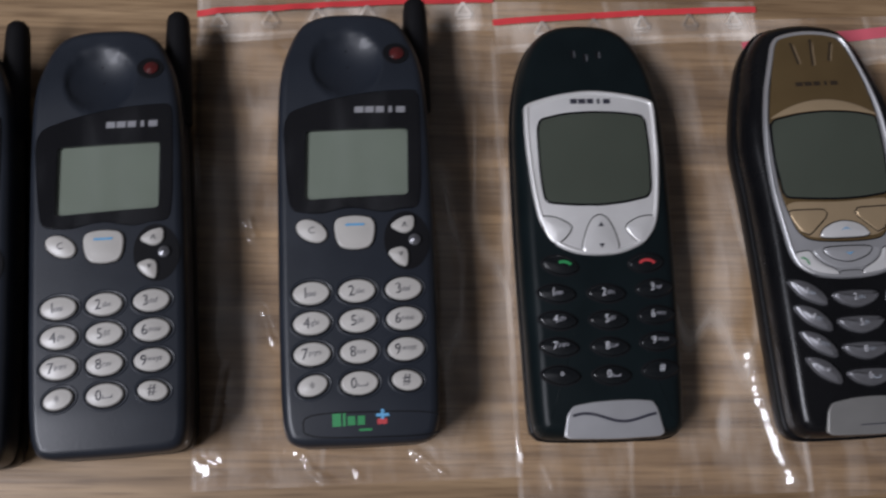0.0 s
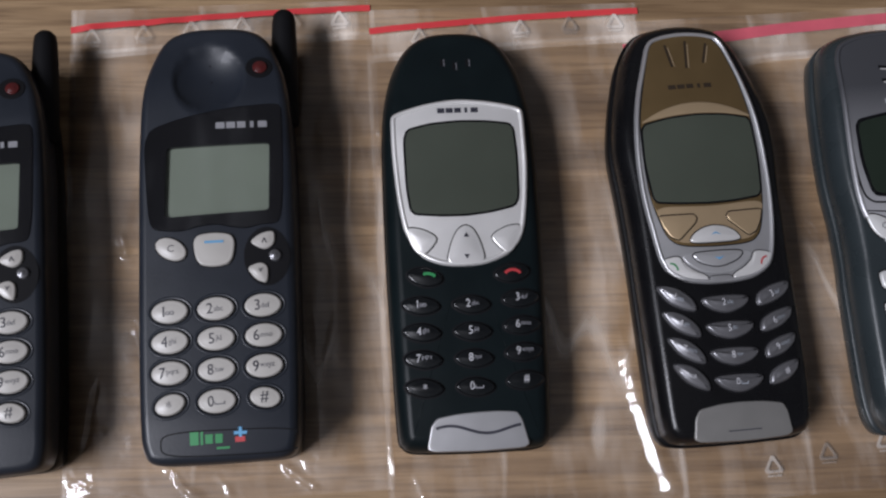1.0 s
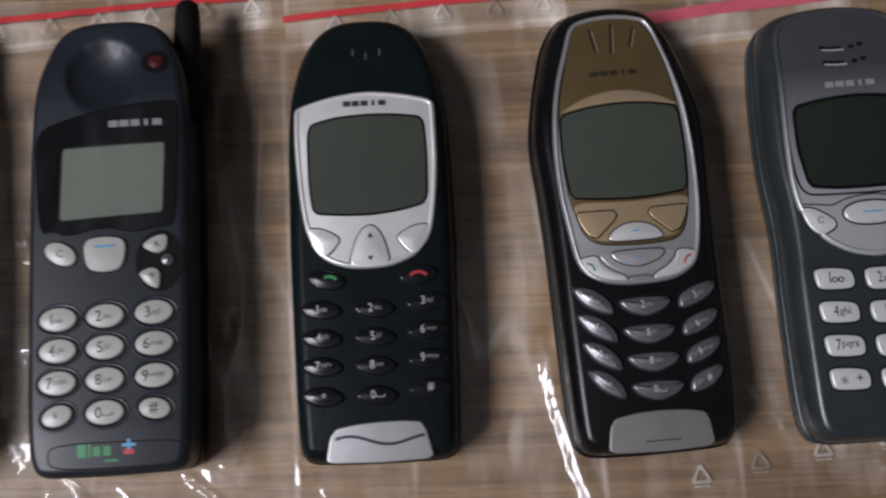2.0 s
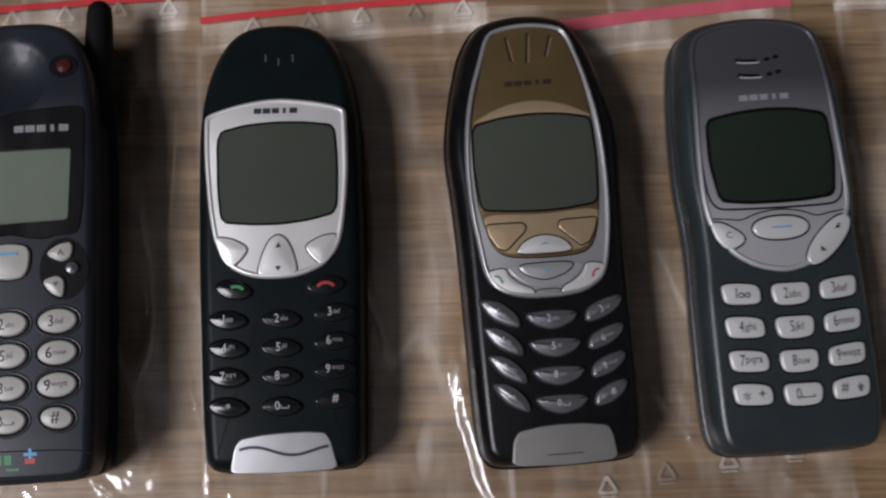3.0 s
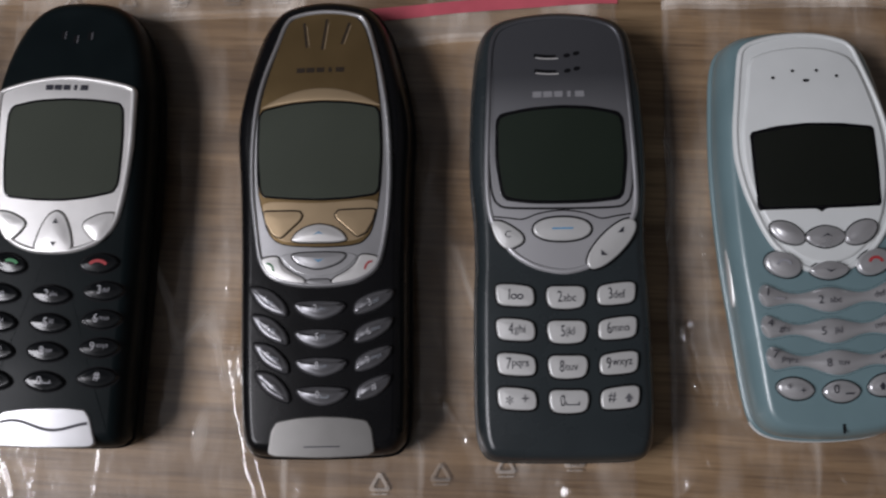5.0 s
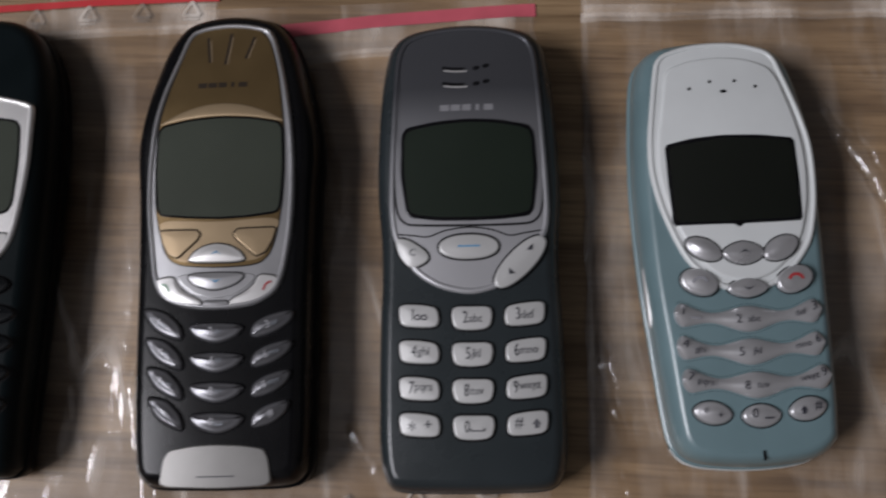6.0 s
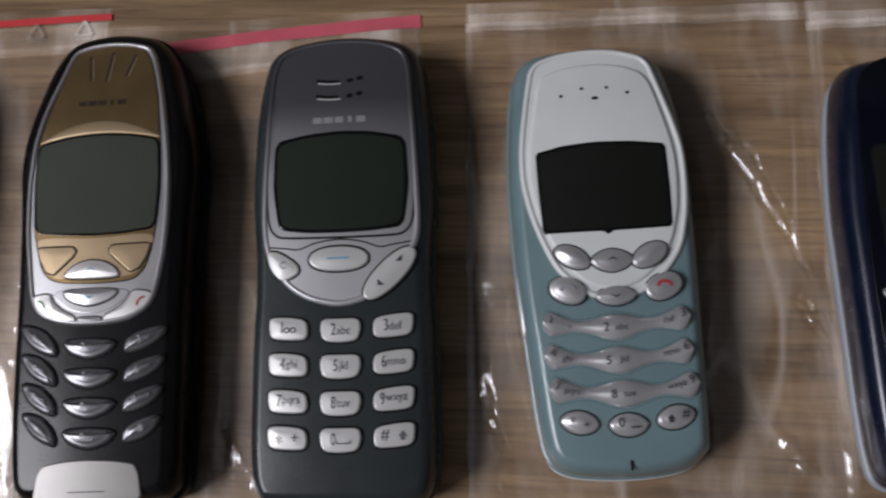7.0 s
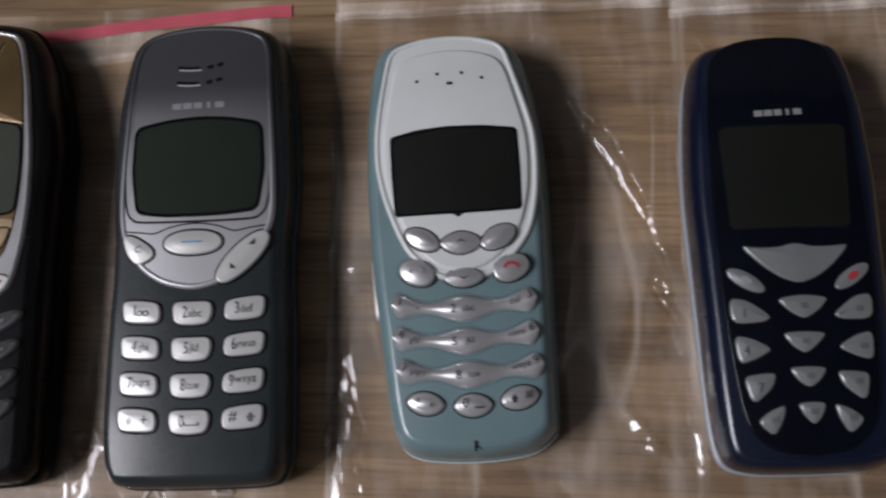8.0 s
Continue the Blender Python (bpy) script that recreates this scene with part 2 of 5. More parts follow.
FILM_WHITE = clear("milky_seal_film", 0.02, 0.25, 0.22)
ZIP_RED = plastic("red_zip_strip", (0.55, 0.045, 0.05), 0.4)
ZIP_PINK = plastic("faded_red_zip_strip", (0.52, 0.10, 0.13), 0.4)
MARK_WHITE = clear("white_recycling_print", 0.0, 0.4, 0.32)
WOOD = wood("oak_veneer")
# surfaces of the unseen room, kept dark to hold down fill and reflections
WALL = wall_paint("wall_paint", (0.22, 0.212, 0.205))
CEIL = wall_paint("ceiling_paint", (0.12, 0.117, 0.114))
FLOORM = wall_paint("floor_boards", (0.12, 0.08, 0.055), 0.5)
FRAME = wall_paint("window_frame_paint", (0.75, 0.75, 0.74), 0.4)


# ---- mesh helpers, in millimetres on a phone's face ----
def link_mesh(name, verts, faces, mats, parent=None, idx=None, smooth=True):
    me = bpy.data.meshes.new(name)
    me.from_pydata([(x / 1000, y / 1000, z / 1000) for x, y, z in verts], [], faces)
    for m in mats if isinstance(mats, (list, tuple)) else [mats]:
        me.materials.append(m)
    if idx:
        me.polygons.foreach_set("material_index", idx)
    if smooth:
        me.polygons.foreach_set("use_smooth", [True] * len(me.polygons))
    ob = new(name, me)
    ob.parent = parent
    return ob


def part(name, bm, material, parent, label=""):
    me = bpy.data.meshes.new(name)
    bm.to_mesh(me)
    bm.free()
    me.materials.append(material)
    ob = new(name, me)
    ob.parent = parent
    return tagged(ob, label) if label else ob


def area2(loop):
    return sum(a[0] * b[1] - b[0] * a[1] for a, b in zip(loop, loop[1:] + loop[:1]))


def ccw(loop):
    return list(loop) if area2(loop) > 0 else list(loop)[::-1]


def curve(pts, n=6):
    """A closed smooth curve through a few control points."""
    out, k = [], len(pts)
    for i in range(k):
        p0, p1, p2, p3 = (Vector(pts[(i + j - 1) % k]) for j in range(4))
        for s in range(n):
            t = s / n
            q = 0.5 * ((2 * p1) + (p2 - p0) * t + (2 * p0 - 5 * p1 + 4 * p2 - p3) * t * t + (3 * p1 - p0 - 3 * p2 + p3) * t ** 3)
            out.append((q.x, q.y))
    return ccw(out)


def cut(pts, times=2, q=0.22):
    """A polygon with its corners rounded by cutting."""
    for _ in range(times):
        out = []
        for (ax, ay), (bx, by) in zip(pts, list(pts[1:]) + [pts[0]]):
            out += [(ax + q * (bx - ax), ay + q * (by - ay)), (bx + q * (ax - bx), by + q * (ay - by))]
        pts = out
    return ccw(pts)


def oval(cu, cv, a, b, rot=0.0, power=2.0, n=28):
    c, s, out = math.cos(radians(rot)), math.sin(radians(rot)), []
    for i in range(n):
        w = 2 * math.pi * i / n
        x = a * abs(math.cos(w)) ** (2 / power) * math.copysign(1, math.cos(w))
        y = b * abs(math.sin(w)) ** (2 / power) * math.copysign(1, math.sin(w))
        out.append((cu + x * c - y * s, cv + x * s + y * c))
    return out


def both(half, du=0.0, shear=0.0):
    """A whole outline from its right half, top centre to bottom centre."""
    full = list(half) + [(-u, v) for u, v in half[::-1] if u > 0.01]
    return [(u + du + shear * v, v) for u, v in full]


def flip(pts, axis=0.0):
    return [(2 * axis - u, v) for u, v in pts]


def inset(loop, d):
    """The outline moved inwards by d; where a tight corner would fold over, the points close up instead."""
    if abs(d) < 1e-6:
        return list(loop)
    p = np.array(loop, float)
    e1, e2 = p - np.roll(p, 1, 0), np.roll(p, -1, 0) - p
    n = sum(np.column_stack((-e[:, 1], e[:, 0])) / np.maximum(1e-9, np.linalg.norm(e, axis=1))[:, None] for e in (e1, e2))
    n /= np.maximum(1e-9, np.linalg.norm(n, axis=1))[:, None]
    q = p + n * d
    if d > 1.0:
        a, v = p, np.roll(p, -1, 0) - p
        w = q[:, None, :] - a[None]
        t = np.clip((w * v[None]).sum(2) / np.maximum(1e-12, (v * v).sum(1))[None], 0, 1)
        far = np.linalg.norm(w - t[..., None] * v[None], axis=2).min(1)
        good = np.where(far > d * 0.97)[0]
        if 8 < len(good) < len(q):
            s = np.arange(len(q))
            for c in (0, 1):
                q[:, c] = np.interp(s, np.concatenate((good - len(q), good, good + len(q))), np.tile(q[good, c], 3))
    if d > 0.8:
        for _ in range(25):
            tan = np.roll(q, -1, 0) - np.roll(q, 1, 0)
            tan /= np.maximum(1e-9, np.linalg.norm(tan, axis=1))[:, None]
            move = (np.roll(q, -1, 0) + np.roll(q, 1, 0)) / 2 - q
            q += 0.6 * (move * tan).sum(1)[:, None] * tan
    return [tuple(r) for r in q.tolist()]


def dense(loop, step=2.0):
    out = []
    for (ax, ay), (bx, by) in zip(loop, loop[1:] + loop[:1]):
        n = max(1, math.ceil(math.hypot(bx - ax, by - ay) / step))
        out += [(ax + (bx - ax) * i / n, ay + (by - ay) * i / n) for i in range(n)]
    return out


def band(name, uppers, lowers, mats, parent, top, h=1.2, round_h=0.8, rows=8, gap=0.35, label="", swell=None):
    """A long plate between an upper and a lower edge, rounded across, with a dark gap round it where gap is set."""
    n, vs, fs, idx = len(uppers), [], [], []
    lines = [(-1, 0.05)] if gap else []
    lines += [(0, -0.3)] + [(j / rows, h - round_h * abs(2 * j / rows - 1) ** (2 if swell else 3)) for j in range(rows + 1)] + [(1, -0.3)]
    lines += [(2, 0.05)] if gap else []
    for s, z in lines:
        for i in range(n):
            (a, b), (c, d) = uppers[i], lowers[i]
            ln = max(0.01, math.hypot(c - a, d - b))
            t = -gap / ln if s == -1 else 1 + gap / ln if s == 2 else s
            u, v = a + (c - a) * t, b + (d - b) * t
            vs.append((u, v, top(u, v) + (z * swell(i / (n - 1)) if swell and z > 0.1 else z)))
    m = len(lines)
    for r in range(m - 1):
        for i in range(n - 1):
            fs.append((r * n + i, (r + 1) * n + i, (r + 1) * n + i + 1, r * n + i + 1))
            idx.append(1 if gap and r in (0, m - 2) else 0)
    ob = link_mesh(name, vs, fs, mats, parent, idx)
    return tagged(ob, label) if label else ob


def slab(name, loop, levels, mats, parent, top, rings=0, dome=0.0, flange=0.0, flange_h=0.05, lip=None, floor=False, label=""):
    """A solid with an outline: levels of (inset, height, 1 if above the face or 0 if above the base), then a cap of rings that follows the face."""
    loop = dense(ccw(loop))
    k, verts, faces, idx = len(loop), [], [], []

    def add(pts, h, on_face, extra=0.0):
        for u, v in pts:
            verts.append((u, v, (top(u, v) if on_face else 0.0) + h + extra))

    if rings:
        levels = list(levels) + [(levels[-1][0] + 0.12, levels[-1][1], levels[-1][2])]
    lead = 0
    if lip:
        for out, h in ((0.75, -0.05), (0.5, 0.24), (0.28, 0.24)):
            add(inset(loop, -flange - out), h, True)
            lead += 1
    if flange:
        add(inset(loop, -flange), flange_h, True)
    for d, h, on_face in levels:
        add(inset(loop, d), h, on_face)
    last_d, last_h, last_ref = levels[-1]
    edge = inset(loop, last_d)
    cx, cy = sum(p[0] for p in edge) / k, sum(p[1] for p in edge) / k
    for r in range(1, rings):
        s = 1 - r / rings
        for u, v in edge:
            x, y = cx + (u - cx) * s, cy + (v - cy) * s
            verts.append((x, y, (top(x, y) if last_ref else 0.0) + last_h + dome * (1 - s * s)))
    rows = len(verts) // k
    for r in range(rows - 1):
        for i in range(k):
            j = (i + 1) % k
            faces.append((r * k + i, r * k + j, (r + 1) * k + j, (r + 1) * k + i))
            idx.append(2 if r < lead else 1 if flange and r == lead else 0)
    if rings:
        verts.append((cx, cy, (top(cx, cy) if last_ref else 0.0) + last_h + dome))
        c = len(verts) - 1
        for i in range(k):
            faces.append(((rows - 1) * k + i, (rows - 1) * k + (i + 1) % k, c))
            idx.append(0)
    else:
        faces.append(tuple((rows - 1) * k + i for i in range(k)))
        idx.append(0)
    if floor:
        faces.append(tuple(range(k))[::-1])
        idx.append(0)
    ob = link_mesh(name, verts, faces, mats, parent, idx)
    return tagged(ob, label) if label else ob


def plate(name, loop, mat, parent, top, h=0.1, bevel=0.08, rings=8, dome=0.0, label=""):
    return slab(name, loop, [(0, -0.5, 1), (0, h - bevel, 1), (bevel * 0.4, h - bevel * 0.25, 1), (bevel, h, 1)], mat, parent, top, rings or 8, dome, label=label)


def key(name, loop, mat, parent, top, h=0.9, bevel=0.45, dome=0.35, gap=0.4, label="", lip=None, on=0.0):
    """A key with rounded shoulders, set in a dark gap."""
    return slab(name, loop, [(0, on, 1), (0, h - bevel, 1), (bevel * 0.3, h - bevel * 0.3, 1), (bevel, h, 1)], [mat, GROOVE] + ([lip] if lip else []), parent, top, 4, dome, flange=gap, flange_h=on + 0.06, lip=lip, label=label)


def rim(name, loop, mat, parent, top, on, h=0.5, start=0.1, label=""):
    """A rounded raised edge, 1.4 wide, that runs round inside an outline."""
    outer = inset(dense(ccw(loop), 1.5), start)
    inner = inset(inset(outer, 0.7), 0.7)
    return band(name, inner + inner[:1], outer + outer[:1], mat, parent, lambda u, v: top(u, v) + on, h, h, 6, 0, label, lambda s: 1.0)


def spokes(loop, cu, cv, n=120):
    """Where n rays from (cu, cv) meet an outline."""
    out = []
    for i in range(n):
        w = 2 * math.pi * i / n
        dx, dy, best = math.cos(w), math.sin(w), 0.0
        for (ax, ay), (bx, by) in zip(loop, loop[1:] + loop[:1]):
            ex, ey = bx - ax, by - ay
            det = dx * ey - dy * ex
            if abs(det) > 1e-9:
                r = ((ax - cu) * ey - (ay - cv) * ex) / det
                q = ((ax - cu) * dy - (ay - cv) * dx) / det
                if r > 0 and -1e-6 <= q <= 1 + 1e-6:
                    best = max(best, r)
        out.append((cu + best * dx, cv + best * dy))
    return out


def screen_ring(name, outer, inner, mat, parent, top, h, depth, label=""):
    """A flat surround with an opening whose walls go down to the display."""
    cu, cv = sum(p[0] for p in inner) / len(inner), sum(p[1] for p in inner) / len(inner)
    a, b = spokes(outer, cu, cv), spokes(inner, cu, cv)
    n, vs, rows = len(a), [], 10
    for (u, v) in a:
        vs.append((u, v, top(u, v) - 0.4))
    for r in range(rows + 1):
        for (u, v), (x, y) in zip(a, b):
            t = r / rows
            p, q = u + (x - u) * t, v + (y - v) * t
            vs.append((p, q, top(p, q) + h))
    for (x, y) in b:
        vs.append((x, y, top(x, y) - depth))
    fs = [(r * n + i, r * n + (i + 1) % n, (r + 1) * n + (i + 1) % n, (r + 1) * n + i) for r in range(rows + 2) for i in range(n)]
    return tagged(link_mesh(name, vs, fs, mat, parent, smooth=False), label)


LETTER_SHAPES = {}


def lettering(words):
    if words not in LETTER_SHAPES:
        cu = bpy.data.curves.new("words", "FONT")
        cu.body, cu.size, cu.resolution_u = words, 1.0, 2
        ob = new("words", cu)
        me = bpy.data.meshes.new_from_object(ob.evaluated_get(bpy.context.evaluated_depsgraph_get()))
        vs = [tuple(v.co) for v in me.vertices]
        fs = [tuple(p.vertices) for p in me.polygons]
        bpy.data.objects.remove(ob)
        bpy.data.curves.remove(cu)
        bpy.data.meshes.remove(me)
        LETTER_SHAPES[words] = (vs, fs)
    return LETTER_SHAPES[words]


def legend(words, u, v, size, mat, parent, top, h, rot=0.0, squeeze=1.0, name="legend"):
    """Printed characters, their middle at (u, v), lying on a key or face."""
    vs, fs = lettering(words)
    x0, x1 = min(p[0] for p in vs), max(p[0] for p in vs)
    y0, y1 = min(p[1] for p in vs), max(p[1] for p in vs)
    c, s, out = math.cos(radians(rot)), math.sin(radians(rot)), []
    for p in vs:
        x, y = (p[0] - (x0 + x1) / 2) * size * squeeze, (p[1] - (y0 + y1) / 2) * size
        a, b = u + x * c - y * s, v + x * s + y * c
        out.append((a, b, top(a, b) + h))
    return link_mesh(name, out, fs, mat, parent, smooth=False)


def bar(name, pts, mat, parent, top, h=0.12):
    """A flat printed shape on the face."""
    pts = ccw(pts)
    return link_mesh(name, [(u, v, top(u, v) + h) for u, v in pts], [tuple(range(len(pts)))], mat, parent, smooth=False)


def box_pts(u, v, w, h, rot=0.0):
    c, s = math.cos(radians(rot)), math.sin(radians(rot))
    return [(u + x * c - y * s, v + x * s + y * c) for x, y in ((-w / 2, -h / 2), (w / 2, -h / 2), (w / 2, h / 2), (-w / 2, h / 2))]


def stroke(name, pts, width, mat, parent, top, h=0.12):
    """A printed or moulded line of even width."""
    vs, fs = [], []
    fine = []
    for i in range(len(pts) - 1):
        p0, p1, p2, p3 = (Vector(pts[min(len(pts) - 1, max(0, i + j))]) for j in (-1, 0, 1, 2))
        for q in range(4):
            t = q / 4
            c = 0.5 * ((2 * p1) + (p2 - p0) * t + (2 * p0 - 5 * p1 + 4 * p2 - p3) * t * t + (3 * p1 - p0 - 3 * p2 + p3) * t ** 3)
            fine.append((c.x, c.y))
    pts = fine + [tuple(pts[-1])]
    for i, p in enumerate(pts):
        a, b = Vector(pts[max(0, i - 1)]), Vector(pts[min(len(pts) - 1, i + 1)])
        n = Vector((-(b - a).y, (b - a).x)).normalized() * width / 2
        for sgn in (1, -1):
            x, y = p[0] + sgn * n.x, p[1] + sgn * n.y
            vs.append((x, y, top(x, y) + h))
    for i in range(len(pts) - 1):
        fs.append((2 * i + 1, 2 * i + 3, 2 * i + 2, 2 * i))
    return link_mesh(name, vs, fs, mat, parent, smooth=False)


def name_bars(u0, u1, v, height, mat, parent, top, h=0.16):
    """The maker's mark as five plain blocks in its colour."""
    w = (u1 - u0) / 5
    holder = []
    for i, f in enumerate((0.86, 0.86, 0.8, 0.34, 0.86)):
        holder.append(box_pts(u0 + w * (i + 0.5), v, w * f, height))
    vs, fs = [], []
    for q in holder:
        fs.append(tuple(range(len(vs), len(vs) + 4)))
        vs += [(a, b, top(a, b) + h) for a, b in q]
    return link_mesh("maker_mark", vs, fs, mat, parent, smooth=False)


def phone_shell(thing, outline, top, z_seam, front, back, round_in, round_z, du=0.0, shear=0.0, front_label="", back_label="", n=6, back_out=0.0, back_shift=(0.0, 0.0)):
    """Front cover with a rounded shoulder over a darker back cover, parted by a seam."""
    loop = curve([(u + du + shear * v, v) for u, v in outline], n)
    slab("back_cover", [(u + back_shift[0], v + back_shift[1]) for u, v in loop], [(4.0 - back_out, 0.0, 0), (1.6 - back_out, 0.7, 0), (0.6 - back_out, 2.4, 0), (0.35 - back_out, z_seam - 0.5, 0), (0.7 - back_out, z_seam - 0.1, 0), (1.4, z_seam, 0)], back, thing, top, 3, floor=True, label=back_label)
    lv = [(0.9, z_seam - 0.1, 0), (0.25, z_seam + 0.15, 0), (0.0, z_seam + 0.8, 0)]
    for i in range(0, 8):
        w = radians(90 * i / 7)
        lv.append((round_in * (1 - math.cos(w)), -round_z * (1 - math.sin(w)), 1))
    return slab("front_cover", loop, lv, front, thing, top, 40, label=front_label)


def phone(label, x, y, angle, size=1.0):
    ob = new("mobile_phone")
    ob.matrix_world = pose(x, y, BAG_Z, 0, 0, angle)
    ob.scale = (size, size, size)
    return tagged(ob, label, "mobile phone", "phones in a row")


def smooth01(x):
    x = max(0.0, min(1.0, x))
    return x * x * (3 - 2 * x)


# ---- the room, unseen, added to shape fill light and reflections ----
def block(name, x0, y0, z0, x1, y1, z1, mat, bevel=0.0, parent=None):
    bm = bmesh.new()
    bmesh.ops.create_cube(bm, size=1.0, matrix=Matrix.LocRotScale(((x0 + x1) / 2, (y0 + y1) / 2, (z0 + z1) / 2), None, (x1 - x0, y1 - y0, z1 - z0)))
    if bevel:
        bmesh.ops.bevel(bm, geom=bm.edges[:], offset=bevel, segments=2, affect="EDGES")
    return part(name, bm, mat, parent)


XL, XR, YN, YF, ZF, ZC = -1.25, 2.1, -2.0, 1.7, -0.75, 2.4
tagged(block("floor", XL - 0.2, YN - 0.2, ZF - 0.1, XR + 0.2, YF + 0.2, ZF, FLOORM), "plain dark brown floor, unseen, toned to limit fill light", "floor", kind="structure")
tagged(block("ceiling", XL - 0.2, YN - 0.2, ZC, XR + 0.2, YF + 0.2, ZC + 0.1, CEIL), "plain dark ceiling, unseen, toned to dim reflections", "ceiling", kind="structure")
tagged(block("wall_north", XL - 0.2, YF, ZF, XR + 0.2, YF + 0.2, ZC, WALL), "plain grey wall, unseen, toned to limit fill light", "wall", kind="structure")
tagged(block("wall_south", XL - 0.2, YN - 0.2, ZF, XR + 0.2, YN, ZC, WALL), "plain grey wall, unseen, toned to limit fill light", "wall", kind="structure")
tagged(block("wall_east", XR, YN, ZF, XR + 0.2, YF, ZC, WALL), "plain grey wall, unseen, toned to limit fill light", "wall", kind="structure")
WY0, WY1, WZ0, WZ1 = -1.08, 0.08, 1.17, 2.08
bm = bmesh.new()
for y0, y1, z0, z1 in ((YN, WY0, ZF, ZC), (WY1, YF, ZF, ZC), (WY0, WY1, ZF, WZ0), (WY0, WY1, WZ1, ZC)):
    bmesh.ops.create_cube(bm, size=1.0, matrix=Matrix.LocRotScale((XL - 0.1, (y0 + y1) / 2, (z0 + z1) / 2), None, (0.2, y1 - y0, z1 - z0)))
tagged(part("wall_west", bm, WALL, None), "plain grey wall with a window opening, unseen, toned to limit fill light", "wall", kind="structure")
win = tagged(new("window_1"), "white framed window letting daylight in", "window", kind="structure")
for nm, y0, y1, z0, z1 in (("window_frame", WY0, WY0 + 0.05, WZ0, WZ1), ("window_frame", WY1 - 0.05, WY1, WZ0, WZ1), ("window_frame", WY0 + 0.05, WY1 - 0.05, WZ0, WZ0 + 0.05), ("window_frame", WY0 + 0.05, WY1 - 0.05, WZ1 - 0.05, WZ1)):
    block(nm, XL - 0.15, y0, z0, XL - 0.09, y1, z1, FRAME, 0.004, win)

# ---- the table ----
table = tagged(new("table"), "oak veneered wooden table with horizontal grain", "table")
table.location = (0.1, 0.0, -0.75)
block("tabletop", -0.85, -0.42, 0.72, 0.85, 0.42, 0.75, WOOD, 0.003, table)
for sx in (-0.78, 0.78):
    for sy in (-0.35, 0.35):
        block("leg", sx - 0.03, sy - 0.03, 0.0, sx + 0.03, sy + 0.03, 0.72, WOOD, 0.003, table)

# ---- zip bags that lie under the phones ----
BAG_N = [0]


def zip_bag(label, x0, x1, y0, y1, tilt, zip_mat, marks=(), marks_low=(), creases=18, lift=1.0, base=0.2, seal=9.5, strip_off=3.0, mark_drop=4.0, feet=(), folds=(), droop=0.0, strip_w=2.2, sharp=1.0, settle=11.0):
    """A flat clear bag: film with creases and puckers, side seams, a zip strip and printed marks. Sizes in millimetres."""
    BAG_N[0] += 1
    rnd = random.Random(40 + BAG_N[0])
    thing = tagged(new("zip_bag"), label, "plastic bag", "clear bags under the phones")
    cx, cy, w, h = (x0 + x1) / 2, (y0 + y1) / 2, x1 - x0, y1 - y0
    thing.matrix_world = pose(cx / 1000, cy / 1000, 0, 0, 0, tilt)
    lines = []
    ct, st = math.cos(radians(-tilt)), math.sin(radians(-tilt))
    for ax, ay, bx, by, wd, steep in folds:
        mx, my = (ax + bx) / 2 - cx, (ay + by) / 2 - cy
        dx, dy = bx - ax, by - ay
        ln = math.hypot(dx, dy)
        lines.append((mx * ct - my * st, mx * st + my * ct, (dx * ct - dy * st) / ln, (dx * st + dy * ct) / ln, ln * 0.58, wd * 0.9, wd * 0.9 * steep * sharp, rnd.uniform(-0.006, 0.006)))
    for _ in range(creases // 5):
        px, py = rnd.uniform(-w / 2, w / 2), rnd.uniform(-h / 2, h / 2 - 18)
        if rnd.random() < 0.6:
            px = rnd.choice((-1, 1)) * (w / 2 - abs(rnd.gauss(0, 7)) - 2)
        a = radians(rnd.gauss(90, 28))
        wd = rnd.choice((0.6, 0.7, 0.9, 1.0))
        lines.append((px, py, math.cos(a), math.sin(a), rnd.uniform(5, 26), wd, wd * rnd.uniform(0.10, 0.32) * lift, rnd.uniform(-0.008, 0.008)))
    seed = Vector((BAG_N[0] * 7.3, 1.7, 0.4))

    def height(x, y):
        p = Vector((x, y, 0)) + seed * 40
        z = base + 1.2 * lift * (0.5 + noise.noise(Vector((x * 0.055, y * 0.022, 0)) + seed)) + 0.7 * lift * (0.5 + noise.noise(Vector((x * 0.14, y * 0.06, 3)) + seed)) + 0.1 * lift * abs(noise.noise(p * 0.38))
        ridge = 0.0
        for px, py, dx, dy, ln, wd, ht, bend in lines:
            s = (x - px) * dx + (y - py) * dy
            if abs(s) < ln:
                q = -(x - px) * dy + (y - py) * dx - bend * s * s
                if abs(q) < wd + 2.0:
                    q = abs(q - (0.35 if wd > 2.5 else 1.1) * noise.noise(Vector((s * 0.16, px, py))) - (0.1 if wd > 2.5 else 0.45) * noise.noise(Vector((s * 0.6, py, px))))
                    fade = min(1.0, 1.6 * (1 - (s / ln) ** 2))
                    wl = wd * (0.7 + (0.3 if wd > 4 else 0.8) * abs(noise.noise(Vector((s * 0.22, px + 5, py))))) * (fade if wd > 4 else 1.0)
                    if q < wl:
                        rise = 0.667 * (1 - q / wl) + 0.333 * (1 - (q / wl) ** 2) if wd > 2.5 else min(1.0, 1.12 * (1 - q / wl))
                        ridge += ht * rise * (wl / wd) * (1.0 if wd > 4 else fade)
        edge = min(w / 2 - abs(x), h / 2 - abs(y))
        z = base + (z - base) * smooth01(edge / 9.0 + 0.06)
        ridge *= smooth01(edge / 2.0 + 0.1)
        for fx, fy, fw, fh in feet:
            gap = max(abs(x + cx - fx) - fw, abs(y + cy - fy) - fh)
            z = base + (z - base) * smooth01(gap / settle)
            ridge *= smooth01((gap + 2.0) / 1.5)
